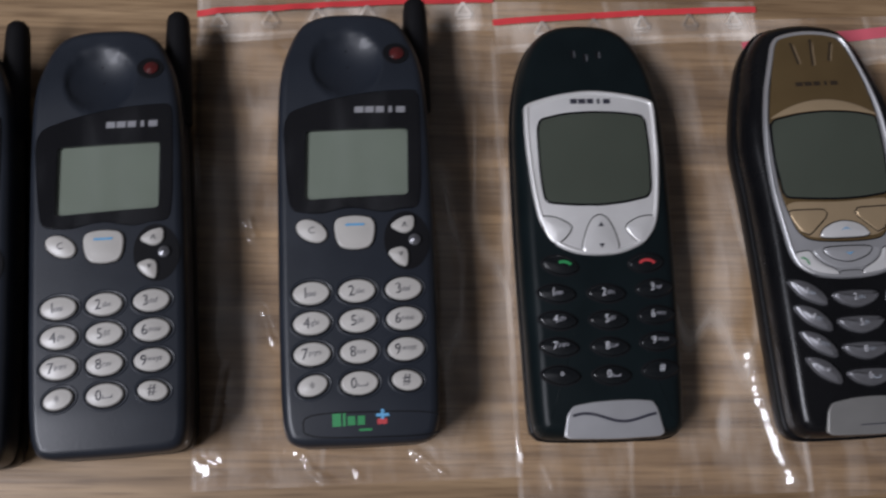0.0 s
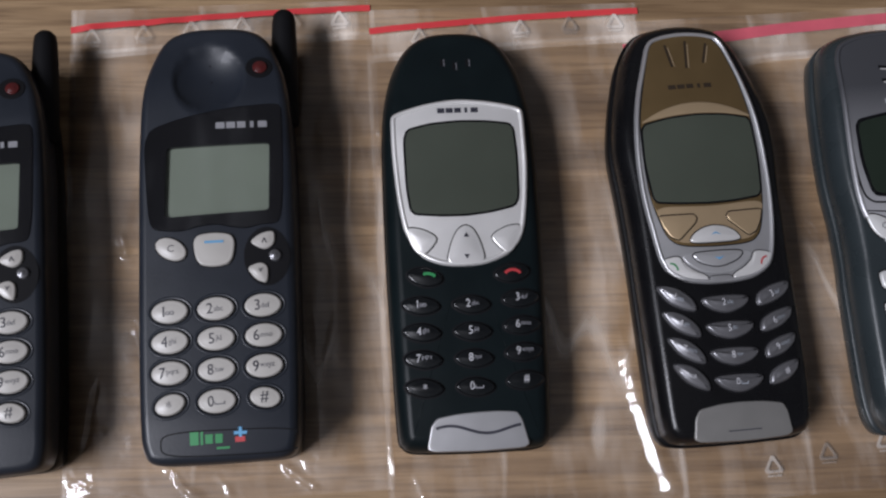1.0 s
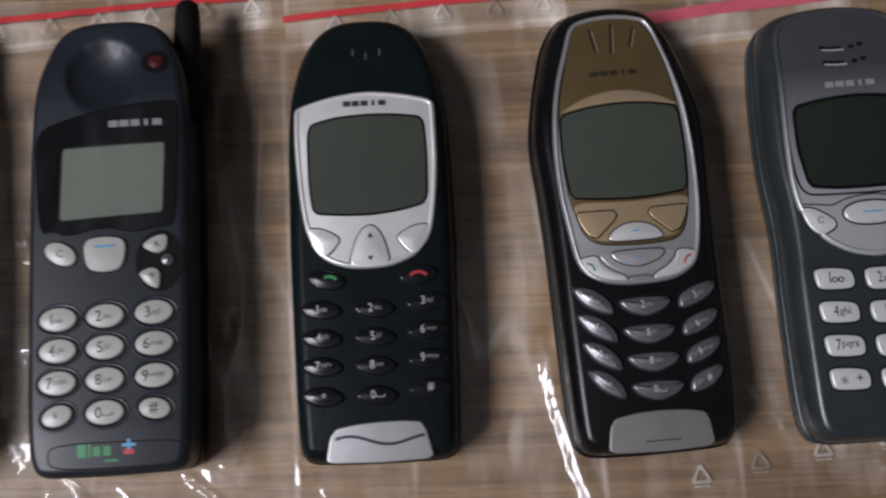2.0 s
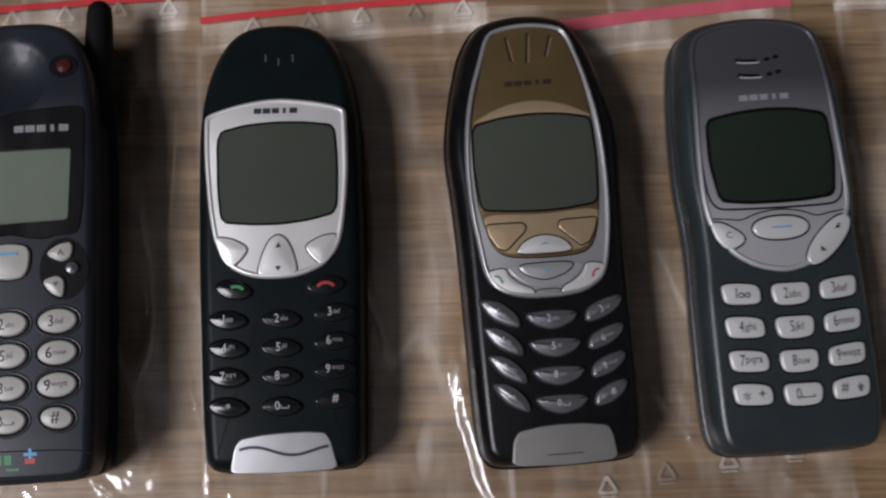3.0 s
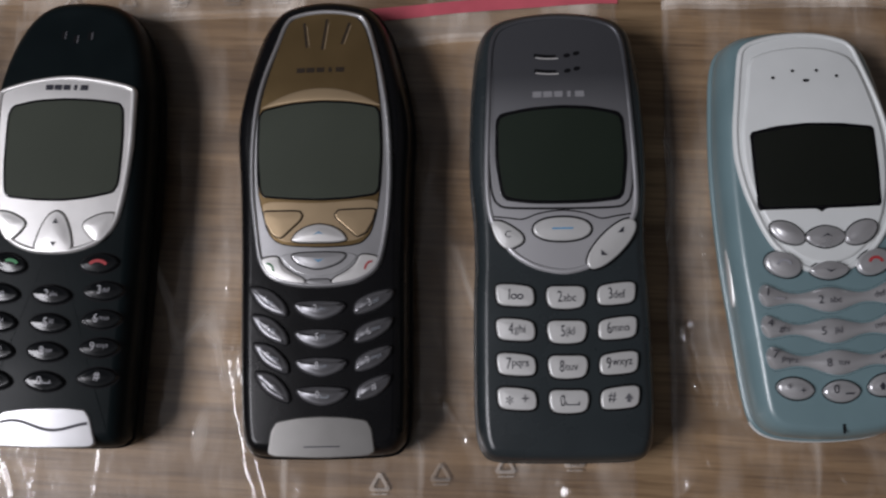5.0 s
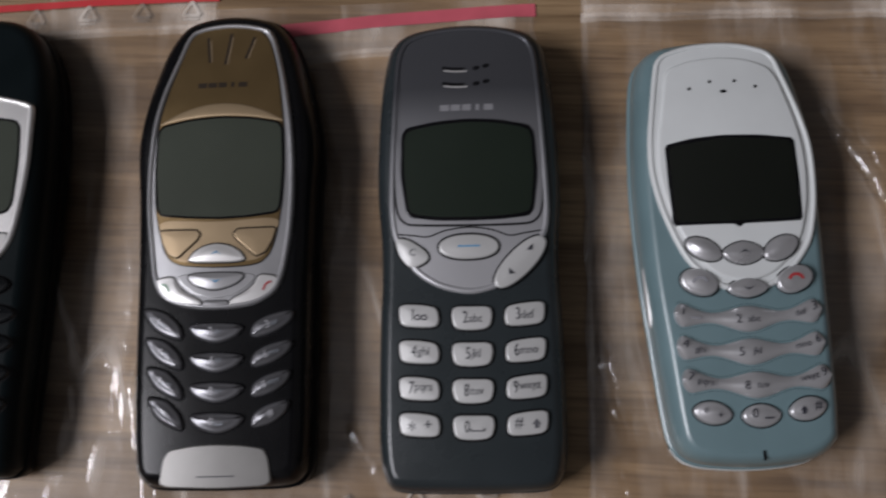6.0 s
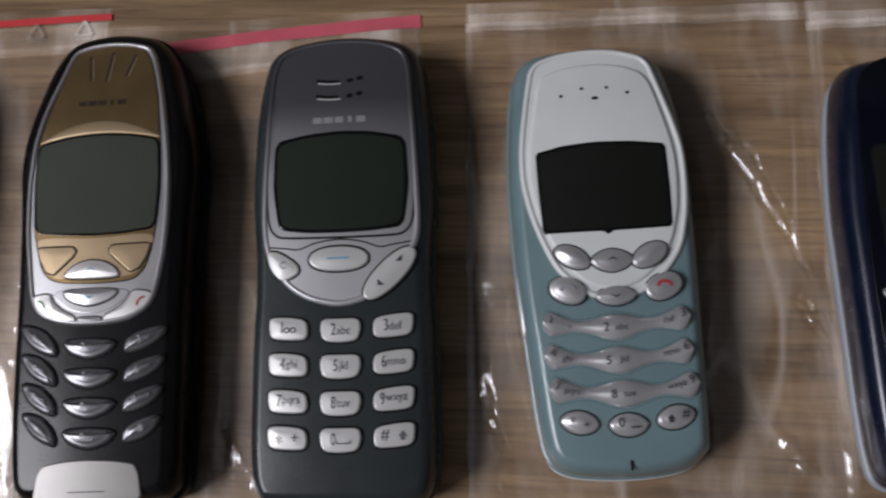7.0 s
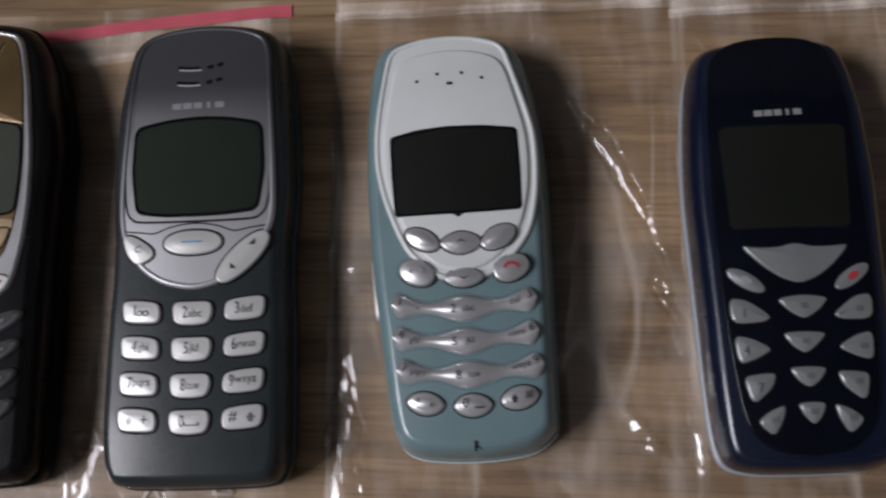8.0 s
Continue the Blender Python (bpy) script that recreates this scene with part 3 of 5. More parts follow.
        return base + (z - base) * (1 - 0.8 * smooth01(ridge / 0.6)) + ridge

    step = 0.6
    nx, ny = int(w / step), int(h / step)
    vs = [((i / nx - 0.5) * w + (0.7 * noise.noise(Vector((0, j * 0.05, i))) if i in (0, nx) else 0), (j / ny - 0.5) * h, 0) for j in range(ny + 1) for i in range(nx + 1)]
    vs = [(x, y, height(x, y)) for x, y, z in vs]
    fs = [(j * (nx + 1) + i, j * (nx + 1) + i + 1, (j + 1) * (nx + 1) + i + 1, (j + 1) * (nx + 1) + i) for j in range(ny) for i in range(nx)]
    link_mesh("film", vs, fs, FILM, thing, smooth=True).visible_shadow = False
    on = lambda u, v: height(u, v) + 0.08
    for sx in (-1, 1):
        pts = [(sx * (w / 2 - 1.2), -h / 2 + h * i / 60) for i in range(61)]
        stroke("side_seam", pts, 1.2, FILM_SEAM, thing, on, 0.02).visible_shadow = False

    def strip_y(x, down=0.0):
        return h / 2 - strip_off - down - droop * (0.5 - x / w) ** 1.5

    def across(down, inset_by=0.0):
        return [(x, strip_y(x, down)) for x in ((w - 2 * inset_by) * (i / 44 - 0.5) for i in range(45))]

    if zip_mat:
        stroke("zip_strip", across(0.0), strip_w, zip_mat, thing, on, 0.15)
    if seal:
        stroke("doubled_film", across(seal * 0.5 + 0.9, 1.0), seal - 1.5, FILM_DOUBLE, thing, on, 0.1).visible_shadow = False
        stroke("seal_ridge", across(seal), 2.4, FILM_WHITE, thing, on, 0.12).visible_shadow = False
        stroke("seal_ridge", across(seal + 1.4), 0.5, FILM_WHITE, thing, on, 0.25).visible_shadow = False
    for mx, my in [(m - cx, strip_y(m - cx, mark_drop)) for m in marks] + [(a - cx, b - cy) for a, b in marks_low]:
        vs, fs, r = [], [], 3.1
        for ring in (r, r * 0.55):
            for k in range(3):
                a = radians(90 + 120 * k)
                for off in (-0.16, 0.16):
                    vs.append((mx + ring * math.cos(a + off), my + ring * math.sin(a + off), on(mx, my) + 0.25))
        fs = [(k, (k + 1) % 6, 6 + (k + 1) % 6, 6 + k) for k in range(6)]
        link_mesh("recycling_mark", vs, fs, MARK_WHITE, thing, smooth=False)
        bar("mark_caption", box_pts(mx, my - 2.7, 4.4, 0.55), MARK_WHITE, thing, on, 0.25)
    return thing


PLACES = dict(x=(-0.1352, -0.008, 4.6), a=(-0.08834, -0.0037, 4.59), b=(-0.0199, 0.00115, 2.5), c=(0.0512, 0.0039, 1.28), d=(0.12441, 0.00514, 3.8),
              e=(0.18804, 0.00538, 3.35), f=(0.25728, 0.00831, 4.28), g=(0.33847, 0.00692, 3.5))
BAG_Z = 0.0005
FEET = [(p[0] * 1000, p[1] * 1000, 19, 59) for p in PLACES.values()]
zip_bag("clear plastic zip bag with red strip, creased on the table", -69, 26, -72, 83, 2.3, ZIP_RED, (-62, -46, -31, -15, 1, 16), droop=4.0, sharp=1.35, feet=FEET, creases=34, lift=1.0, settle=6.0, folds=((-63, 22, -59, -8, 1.2, 0.4), (-60, -58, -57, -38, 1.4, 0.45), (-53, 8, -50, 0, 2.2, 0.5), (-48, -20, -43, -34, 2.2, 0.5), (-64, -66, -42, -71, 1.5, 0.4),
    (-37, -62, -26, -72, 2.4, 0.6), (-33, -66, -27, -74, 1.2, 0.6), (-3, -62, 8, -71, 2.4, 0.6), (2, -61, 9, -66, 1.2, 0.6), (-22, -65, -16, -72, 1.0, 0.5), (20, 36, 21, 8, 1.3, 0.2), (19, -42, 12, -60, 1.5, 0.3), (22, 65, 17, -66, 0.9, 0.2)))
zip_bag("clear plastic zip bag with red strip, lying on the table", 25, 113, -76, 82.5, 1.8, ZIP_RED, (41, 58, 74, 90, 105), droop=4.5, sharp=1.15, feet=FEET, creases=22, lift=0.28, base=0.35, folds=((97, -27, 111.5, -78, 5.4, 0.47), (93, 6, 96, -27, 1.5, 0.4), (27, -56, 29, -66, 1.5, 0.5), (30, 60, 29, -50, 0.9, 0.3), (35, -66, 38, -74, 1.5, 0.5)))
zip_bag("clear plastic zip bag with faded red strip under two phones", 109, 208, -74, 80, 3.4, ZIP_PINK, (), ((137, -65), (154, -62.5), (172, -60.5), (191, -59)), droop=6.0, strip_w=4.0, strip_off=4.0, feet=FEET, creases=26, lift=0.5, base=0.2, folds=((153, 16, 161, 8, 1.6, 0.5), (157, -40, 166, -55, 2.0, 0.5), (190, -62, 203, -72, 4, 0.42), (204, 60, 205, -60, 0.9, 0.3), (112, 40, 116, -50, 1.0, 0.3)))
zip_bag("clear plastic zip bag with clear strip, creased on the table", 219, 318, -66, 86, 2.0, None, (), feet=FEET, creases=34, lift=1.3, base=0.25, strip_off=2, seal=5.5, folds=((283, 52, 289, 42, 2.8, 0.65), (288, 44, 301, 21, 1.6, 0.6), (301, 21, 310, 3, 1.1, 0.65), (292, 48, 309, 10, 0.8, 0.65), (306, 0, 313, -12, 2.6, 0.65), (273, 71, 284, 68, 3.2, 0.45), (288, 66, 298, 60, 2.5, 0.4),
    (298, -33, 311, -47, 3.0, 0.6), (301, -42, 307, -46, 2.5, 0.5), (226, -33, 231, -42, 2.2, 0.5), (229, -47, 232, -60, 2.2, 0.5), (222, 70, 225, -58, 1.0, 0.35), (263, -52, 267, -60, 1.6, 0.5), (223, 76, 229, 73, 2.5, 0.45)))
zip_bag("clear plastic zip bag beside the pale blue phone", 314, 412, -68, 86, 2.0, None, (), feet=FEET, creases=26, lift=1.2, base=0.4, strip_off=2, seal=5.5, folds=((317, 72, 323, 64, 1.6, 0.5), (317, 40, 318, -50, 1.0, 0.4), (316, -38, 319, -50, 2, 0.5)))
zip_bag("clear plastic zip bag with red strip at the table's front", 109, 202, -217, -84, 7.5, ZIP_RED, (141, 159, 176.7, 194.5), feet=FEET, creases=12, lift=0.8, base=0.3, strip_off=2.0, seal=0)

LETTERS = {"2": "abc", "3": "def", "4": "ghi", "5": "jkl", "6": "mno", "7": "pqrs", "8": "tuv", "9": "wxyz"}


def width_of(words):
    vs = lettering(words)[0]
    return max(p[0] for p in vs) - min(p[0] for p in vs)


def key_print(words, u, v, size, small, mat, parent, top, h, rot=0.0, gap=0.5, drop=0.0, thin=0.8, soft=None):
    """The number on a key with its small letters to the right of it."""
    extra = LETTERS.get(words, "")
    c, s = math.cos(radians(rot)), math.sin(radians(rot))
    wd = width_of(words) * size * thin
    we = width_of(extra) * small * 0.85 if extra else small * 1.1 if words in "10" else 0.0
    x = -(wd + gap + we) / 2 if we else -wd / 2
    legend(words, u + (x + wd / 2) * c, v + (x + wd / 2) * s, size, mat, parent, top, h, rot, thin)
    x += wd + gap
    if extra:
        legend(extra, u + (x + we / 2) * c, v + (x + we / 2) * s - drop, small, soft or mat, parent, top, h, rot, 0.85)
    elif words == "1":
        for k in (0.25, 0.75):
            ring = [(u + (x + we * k) * c + small * 0.22 * math.cos(radians(w)), v + (x + we * k) * s - drop + small * 0.2 * math.sin(radians(w)) - 0.3) for w in range(0, 361, 45)]
            stroke("legend", ring, small * 0.12, soft or mat, parent, top, h)
    elif words == "0":
        q = [(x, 0.0), (x, -0.7), (x + we, -0.7), (x + we, 0.0)]
        for p0, p1 in zip(q, q[1:]):
            stroke("legend", [(u + a * c, v + a * s + b - drop) for a, b in (p0, p1)], 0.3, soft or mat, parent, top, h)


# ---- navy phones with a stub antenna ----
def antenna_phone(label, place, size=1.0, emblem=True):
    x, y, ang = place
    ph = phone(label, x, y, ang, size)

    def top(u, v):
        z = 25.0 - 0.9 * (u / 21) ** 2 - 2.6 * smooth01((v - 38) / 26) - 1.2 * smooth01((-v - 50) / 14)
        r = math.hypot(u + 1.6, v - 46.2)
        z -= 3.2 * max(0.0, 1 - (r / 10.2) ** 2) + 0.7 * smooth01((10.4 - r) / 0.9)
        return z

    half = [(0, 63.5), (8.5, 62.9), (14.6, 59.8), (18.6, 52), (20.9, 42), (21.8, 24), (21.9, 0), (21.8, -28), (21.4, -50), (20.5, -59.3), (17.3, -62.7), (8, -63.2), (0, -63.3)]

    def sunk(u, v):
        return top(u, v) - 2.2 * smooth01((15.9 - abs(u - 0.6)) / 0.9) * smooth01((11.6 - abs(v - 15.3)) / 0.9)

    phone_shell(ph, both(half), sunk, 11.0, NAVY, BLACK, 2.6, 3.0, front_label="navy blue plastic front cover", back_label="black battery back", back_out=0.3)
    # antenna
    prof = [(4.2, -6), (4.2, 8), (3.9, 20), (3.6, 27), (3.2, 29.3), (2.0, 30.6), (0.6, 31)]
    vs, fs, n = [], [], 20
    for r, d in prof:
        for i in range(n):
            w = 2 * math.pi * i / n
            vs.append((19.2 + 0.02 * d + r * math.cos(w), 41 + d, 13.5 + r * math.sin(w)))
    for k in range(len(prof) - 1):
        fs += [(k * n + i, (k + 1) * n + i, (k + 1) * n + (i + 1) % n, k * n + (i + 1) % n) for i in range(n)]
    fs += [tuple((len(prof) - 1) * n + i for i in range(n))[::-1], tuple(range(n))]
    tagged(link_mesh("antenna", vs, fs, RUBBER, ph), "black rubber stub antenna")
    plate("button_well", oval(13.0, 49.2, 3.9, 3.5), GROOVE, ph, top, 0.2, 0.1, 0)
    key("power_button", oval(13.3, 49.2, 2.1, 2.0), RED, ph, top, 0.7, 0.35, 0.4, 0.2, "small dark red power button")
    for u, v in ((-1.6, 51.5), (-1.2, 46.4)):
        bar("speaker_hole", oval(u, v, 0.3, 0.3, n=10), GROOVE, ph, top, 0.03)
    lens = cut([(-20.1, 30.6), (-9.7, 34.0), (3.7, 36.6), (17.8, 37.6), (19.3, 36.5), (19.2, 20), (18.9, 9), (17.8, 1.6), (12.5, 1.5), (8.5, 0.4), (4.5, 1.0), (0, 2.1), (-4.5, 1.7), (-9, 0.5), (-13, 0.7), (-18.2, 1.6), (-19.3, 12.4)], 2, 0.2)
    lcd = cut([(-13.6, 25.3), (15.5, 25.7), (14.8, 5.6), (-14.3, 4.7)], 1, 0.03)
    mask = screen_ring("screen_mask", lens, lcd, MASK, ph, top, 0.1, 1.5, "black glossy screen surround")
    plate("display", inset(lcd, -0.3), LCD_PALE, ph, lambda u, v: top(u, v) - 1.35, 0.12, 0.03, 0, label="pale grey-green switched-off display")
    plate("screen_glass", inset(ccw(lens), 0.3), SHEEN_LENS, ph, top, 0.32, 0.1, 0).visible_shadow = False
    name_bars(0.3, 15.2, 31.2, 1.9, MARK_INK, mask, top, 0.36)
    c = key("clear_key", oval(-12.3, -4.4, 4.6, 2.9, -28), CREAM, ph, top, 0.9)
    legend("C", -12.3, -4.4, 2.8, INK, c, top, 1.3)
    m = key("menu_key", cut([(-6.4, -1.1), (-0.3, -0.2), (5.6, -1.3), (4.7, -9.2), (-0.3, -10.2), (-5.3, -9.2)], 3), CREAM, ph, top, 1.0)
    bar("legend", box_pts(-0.3, -3.2, 5.2, 0.7), BLUE_INK, m, top, 1.36)
    plate("scroll_well", oval(14.0, -7.7, 6.4, 8.4), GROOVE, ph, top, 0.04, 0.02, 0)
    u1 = key("scroll_up_key", cut([(9.0, -3.6), (12.5, -1.0), (16.4, -0.4), (16.2, -4.6), (13.2, -6.0)], 2), CREAM, ph, top, 0.9)
    u2 = key("scroll_down_key", cut([(8.2, -10.8), (12.2, -9.3), (14.4, -10.6), (14.1, -15.6), (10.8, -14.3)], 2), CREAM, ph, top, 0.9)
    legend("^", 13.4, -3.4, 3.6, INK, u1, top, 1.32)
    legend("v", 12.2, -11.8, 2.6, INK, u2, top, 1.32)
    key("scroll_pivot", oval(16.2, -7.6, 1.7, 1.7), SMOKE_KEY, ph, top, 0.9, 0.5, 0.4)
    for r, row in enumerate(("123", "456", "789", "*0#")):
        for q, ch in enumerate(row):
            u, v = (-12.7, -0.2, 12.6)[q], (-22.0, -30.3, -38.7, -47.2)[r] + (0.2 if q == 1 else 0.5 if q == 2 else 0)
            a, b, rot = (5.0, 3.15, (2, 2, 3)[q]) if r < 3 or q == 1 else (4.1, 2.7, 16 if q == 0 else -8)
            k = key("number_key", oval(u, v, a, b, rot), CREAM, ph, top, 1.1, 0.5, 0.35, 0.55, lip=NAVY)
            key_print(ch, u - 0.2, v, 4.2, 2.2, INK, k, top, 1.5, 2, 0.3, 0.2, 0.9, DARK_INK)
    if emblem:
        groove = oval(3.0, -58.0, 18.5, 3.3, -1, 4, 60)
        stroke("emblem_groove", groove[4:-3], 0.35, GROOVE, ph, top, 0.05)
        for i, w in enumerate((2.3, 0.7, 2.0, 1.9)):
            u = -6.6 + (0, 2.0, 3.9, 6.5)[i]
            bar("emblem", box_pts(u, -56.8 + (0.3 if i < 2 else 0), w, 3.4 if i < 2 else 2.4), GREEN_INK, ph, top, 0.1)
        bar("emblem", box_pts(1.0, -59.3, 3.4, 0.6), GREEN_INK, ph, top, 0.1)
        bar("emblem", box_pts(5.6, -55.6, 3.4, 0.8), BLUE_INK, ph, top, 0.12)
        bar("emblem", box_pts(5.6, -55.4, 0.8, 2.6), BLUE_INK, ph, top, 0.14)
        bar("emblem", box_pts(5.5, -57.3, 2.6, 1.4), RED_INK, ph, top, 0.1)
    return ph


antenna_phone("navy blue bar phone with stub antenna on bare wood", PLACES["x"], 0.968, False)
antenna_phone("navy blue bar phone with stub antenna and cream keys", PLACES["a"], 0.968, False)
antenna_phone("navy blue antenna phone with green printed emblem, on a bag", PLACES["b"], 1.0, True)


# ---- black phone with a silver screen surround ----
def silver_front_phone():
    ph = phone("black bar phone with silver screen surround, on a bag", *PLACES["c"])

    def top(u, v):
        return 19.5 - 1.3 * ((u + 0.8) / 22) ** 2 - 4.2 * smooth01((v - 30) / 34) - 1.6 * smooth01((-v - 40) / 26)

    half = [(0, 63.6), (8.5, 62.7), (14.5, 59), (18.7, 52), (21.4, 42), (22.7, 29), (23.0, 9), (22.9, -10), (22.3, -36), (21.6, -58), (20.4, -62), (17.2, -63.6), (8, -64.0), (0, -64.1)]
    phone_shell(ph, both(half), top, 7.5, GREENBLACK, BLACK, 4.2, 6.5, -0.9, -0.006, "greenish black plastic front cover", "black back cover", 6, 0.8)
    for u, v in ((-5.3, 51.5), (-1.6, 50.2), (2.4, 51.3)):
        bar("speaker_slot", oval(u, v, 0.45, 1.5, n=12), GROOVE, ph, top, 0.08)
        # pale line painted as the highlight on the slot's right edge
        stroke("slot_pale_edge", [(u + 0.75, v - 1.2), (u + 0.8, v), (u + 0.7, v + 1.2)], 0.35, DARK_INK, ph, top, 0.1)
    panel = cut([(-21.4, 31.5), (-21.2, 34.0), (-19.0, 35.2), (-11, 37.5), (-1.5, 38.8), (8, 37.9), (15.6, 36.4), (18.0, 35.2), (18.3, 32.6), (18.4, 27), (18.5, 17), (17.6, 6), (16.4, -1.8), (14.6, -5.8), (11.4, -9.3), (5, -11.9), (-1.2, -12.5), (-7.2, -12.1), (-11.6, -10.6), (-15.2, -8.2), (-17.6, -3.8), (-18.9, 0), (-20.3, 9), (-21.3, 22)], 2, 0.22)
    pn = plate("silver_panel", panel, SILVER, ph, top, 0.5, 0.4, 6, label="silver painted screen surround")
    rim("surround_edge", panel, SILVER, ph, top, 0.5)
    lens = cut([(-18.0, 29.3), (-10, 31.2), (-1.2, 31.8), (7, 31.6), (15.2, 30.7), (15.9, 20), (15.5, 5.3), (7.3, 3.2), (-0.1, 2.3), (-8, 2.4), (-16.6, 3.3), (-17.7, 12)], 2, 0.16)
    plate("screen_recess", lens, MASK, ph, top, 0.54, 0.03, 0, label="dark screen recess")
    lcd = inset(ccw(lens), 0.7)
    plate("display", lcd, LCD_OLIVE, ph, top, 0.60, 0.02, 0, label="olive grey switched-off display")
    plate("screen_glass", inset(ccw(lens), 0.2), WINDOW, ph, top, 0.78, 0.15, 0).visible_shadow = False
    name_bars(-7.6, 4.8, 34.9, 1.6, INK, pn, top, 0.58)
    sk = [(-18.4, -0.3), (-13.6, -0.8), (-8.6, -3.7), (-10.9, -7.0), (-13.9, -9.3), (-16.6, -6.2)]
    key("soft_key", cut(sk, 2), SILVER, ph, top, 1.0, 0.4, 0.3, 0.28, on=0.5)
    key("soft_key", cut(flip(sk, -1.3), 2), SILVER, ph, top, 1.0, 0.4, 0.3, 0.28, on=0.5)
    mid = key("scroll_key", cut([(-6.9, -11.6), (-5.3, -5.6), (-3.3, -1.5), (-0.9, -0.1), (1.4, -1.3), (3.3, -5.2), (4.7, -11.4), (-1.2, -12.2)], 2), SILVER, ph, top, 1.0, 0.4, 0.3, 0.28, on=0.5)
    bar("legend", [(-1.6, -4.0), (0.0, -4.0), (-0.8, -2.6)], INK, mid, top, 1.32)
    bar("legend", [(-1.7, -9.1), (-0.1, -9.1), (-0.9, -10.4)], INK, mid, top, 1.32)
    for u, m, rot in ((-13.1, GREEN_INK, -12), (11.9, RED_INK, 6)):
        k = key("call_key", oval(u, -15.1 + (0.5 if u > 0 else 0), 5.2, 2.7, rot, 1.8), BLACK_KEY, ph, top, 1.0, 0.6, 0.4, 0.5)
        c = (u, -14.6 + (0.3 if u > 0 else 0))
        pts = [(c[0] + 2.3 * math.cos(radians(w)), c[1] - 1.2 + 1.5 * math.sin(radians(w))) for w in range(20, 161, 20)]
        stroke("legend", pts if u > 0 else [(p[0] + 0.6, p[1]) for p in pts[:6]], 0.85, m, k, top, 1.46)
    for r, row in enumerate(("123", "456", "789", "*0#")):
        for q, ch in enumerate(row):
            u, v = (-14.6, -0.3, 13.8)[q], (-23.3, -31.0, -38.6, -46.5)[r] + (0, -0.2, 1.2)[q]
            k = key("number_key", oval(u, v, 5.4, 2.55, (-6, -3, 4)[q], 1.75), BLACK_KEY, ph, top, 1.1, 0.6, 0.45, 0.5)
            key_print(ch, u + 0.2, v + 0.3, 3.3, 1.9, PALE_INK, k, top, 1.6, 0, 0.3, 0.0, 0.85, GREY_INK)
    tail = cut([(-14.5, -63.9), (-13.2, -57), (-11.4, -54.8), (-6, -53.9), (0.1, -53.5), (6, -53.4), (11.0, -53.8), (12.4, -56), (14.3, -63.6), (0, -64.2)], 2, 0.12)
    tl = plate("silver_tail", tail, SILVER_DULL, ph, top, 0.45, 0.35, 5, label="silver tail piece with a wave line")
    stroke("wave_line", [(-11.8 + 23.6 * i / 24, -58.3 + 1.25 * math.sin(2.2 * math.pi * i / 24 + 0.5) * (1 - 0.2 * i / 24)) for i in range(25)], 0.8, INK, tl, top, 0.55)
    return ph


silver_front_phone()


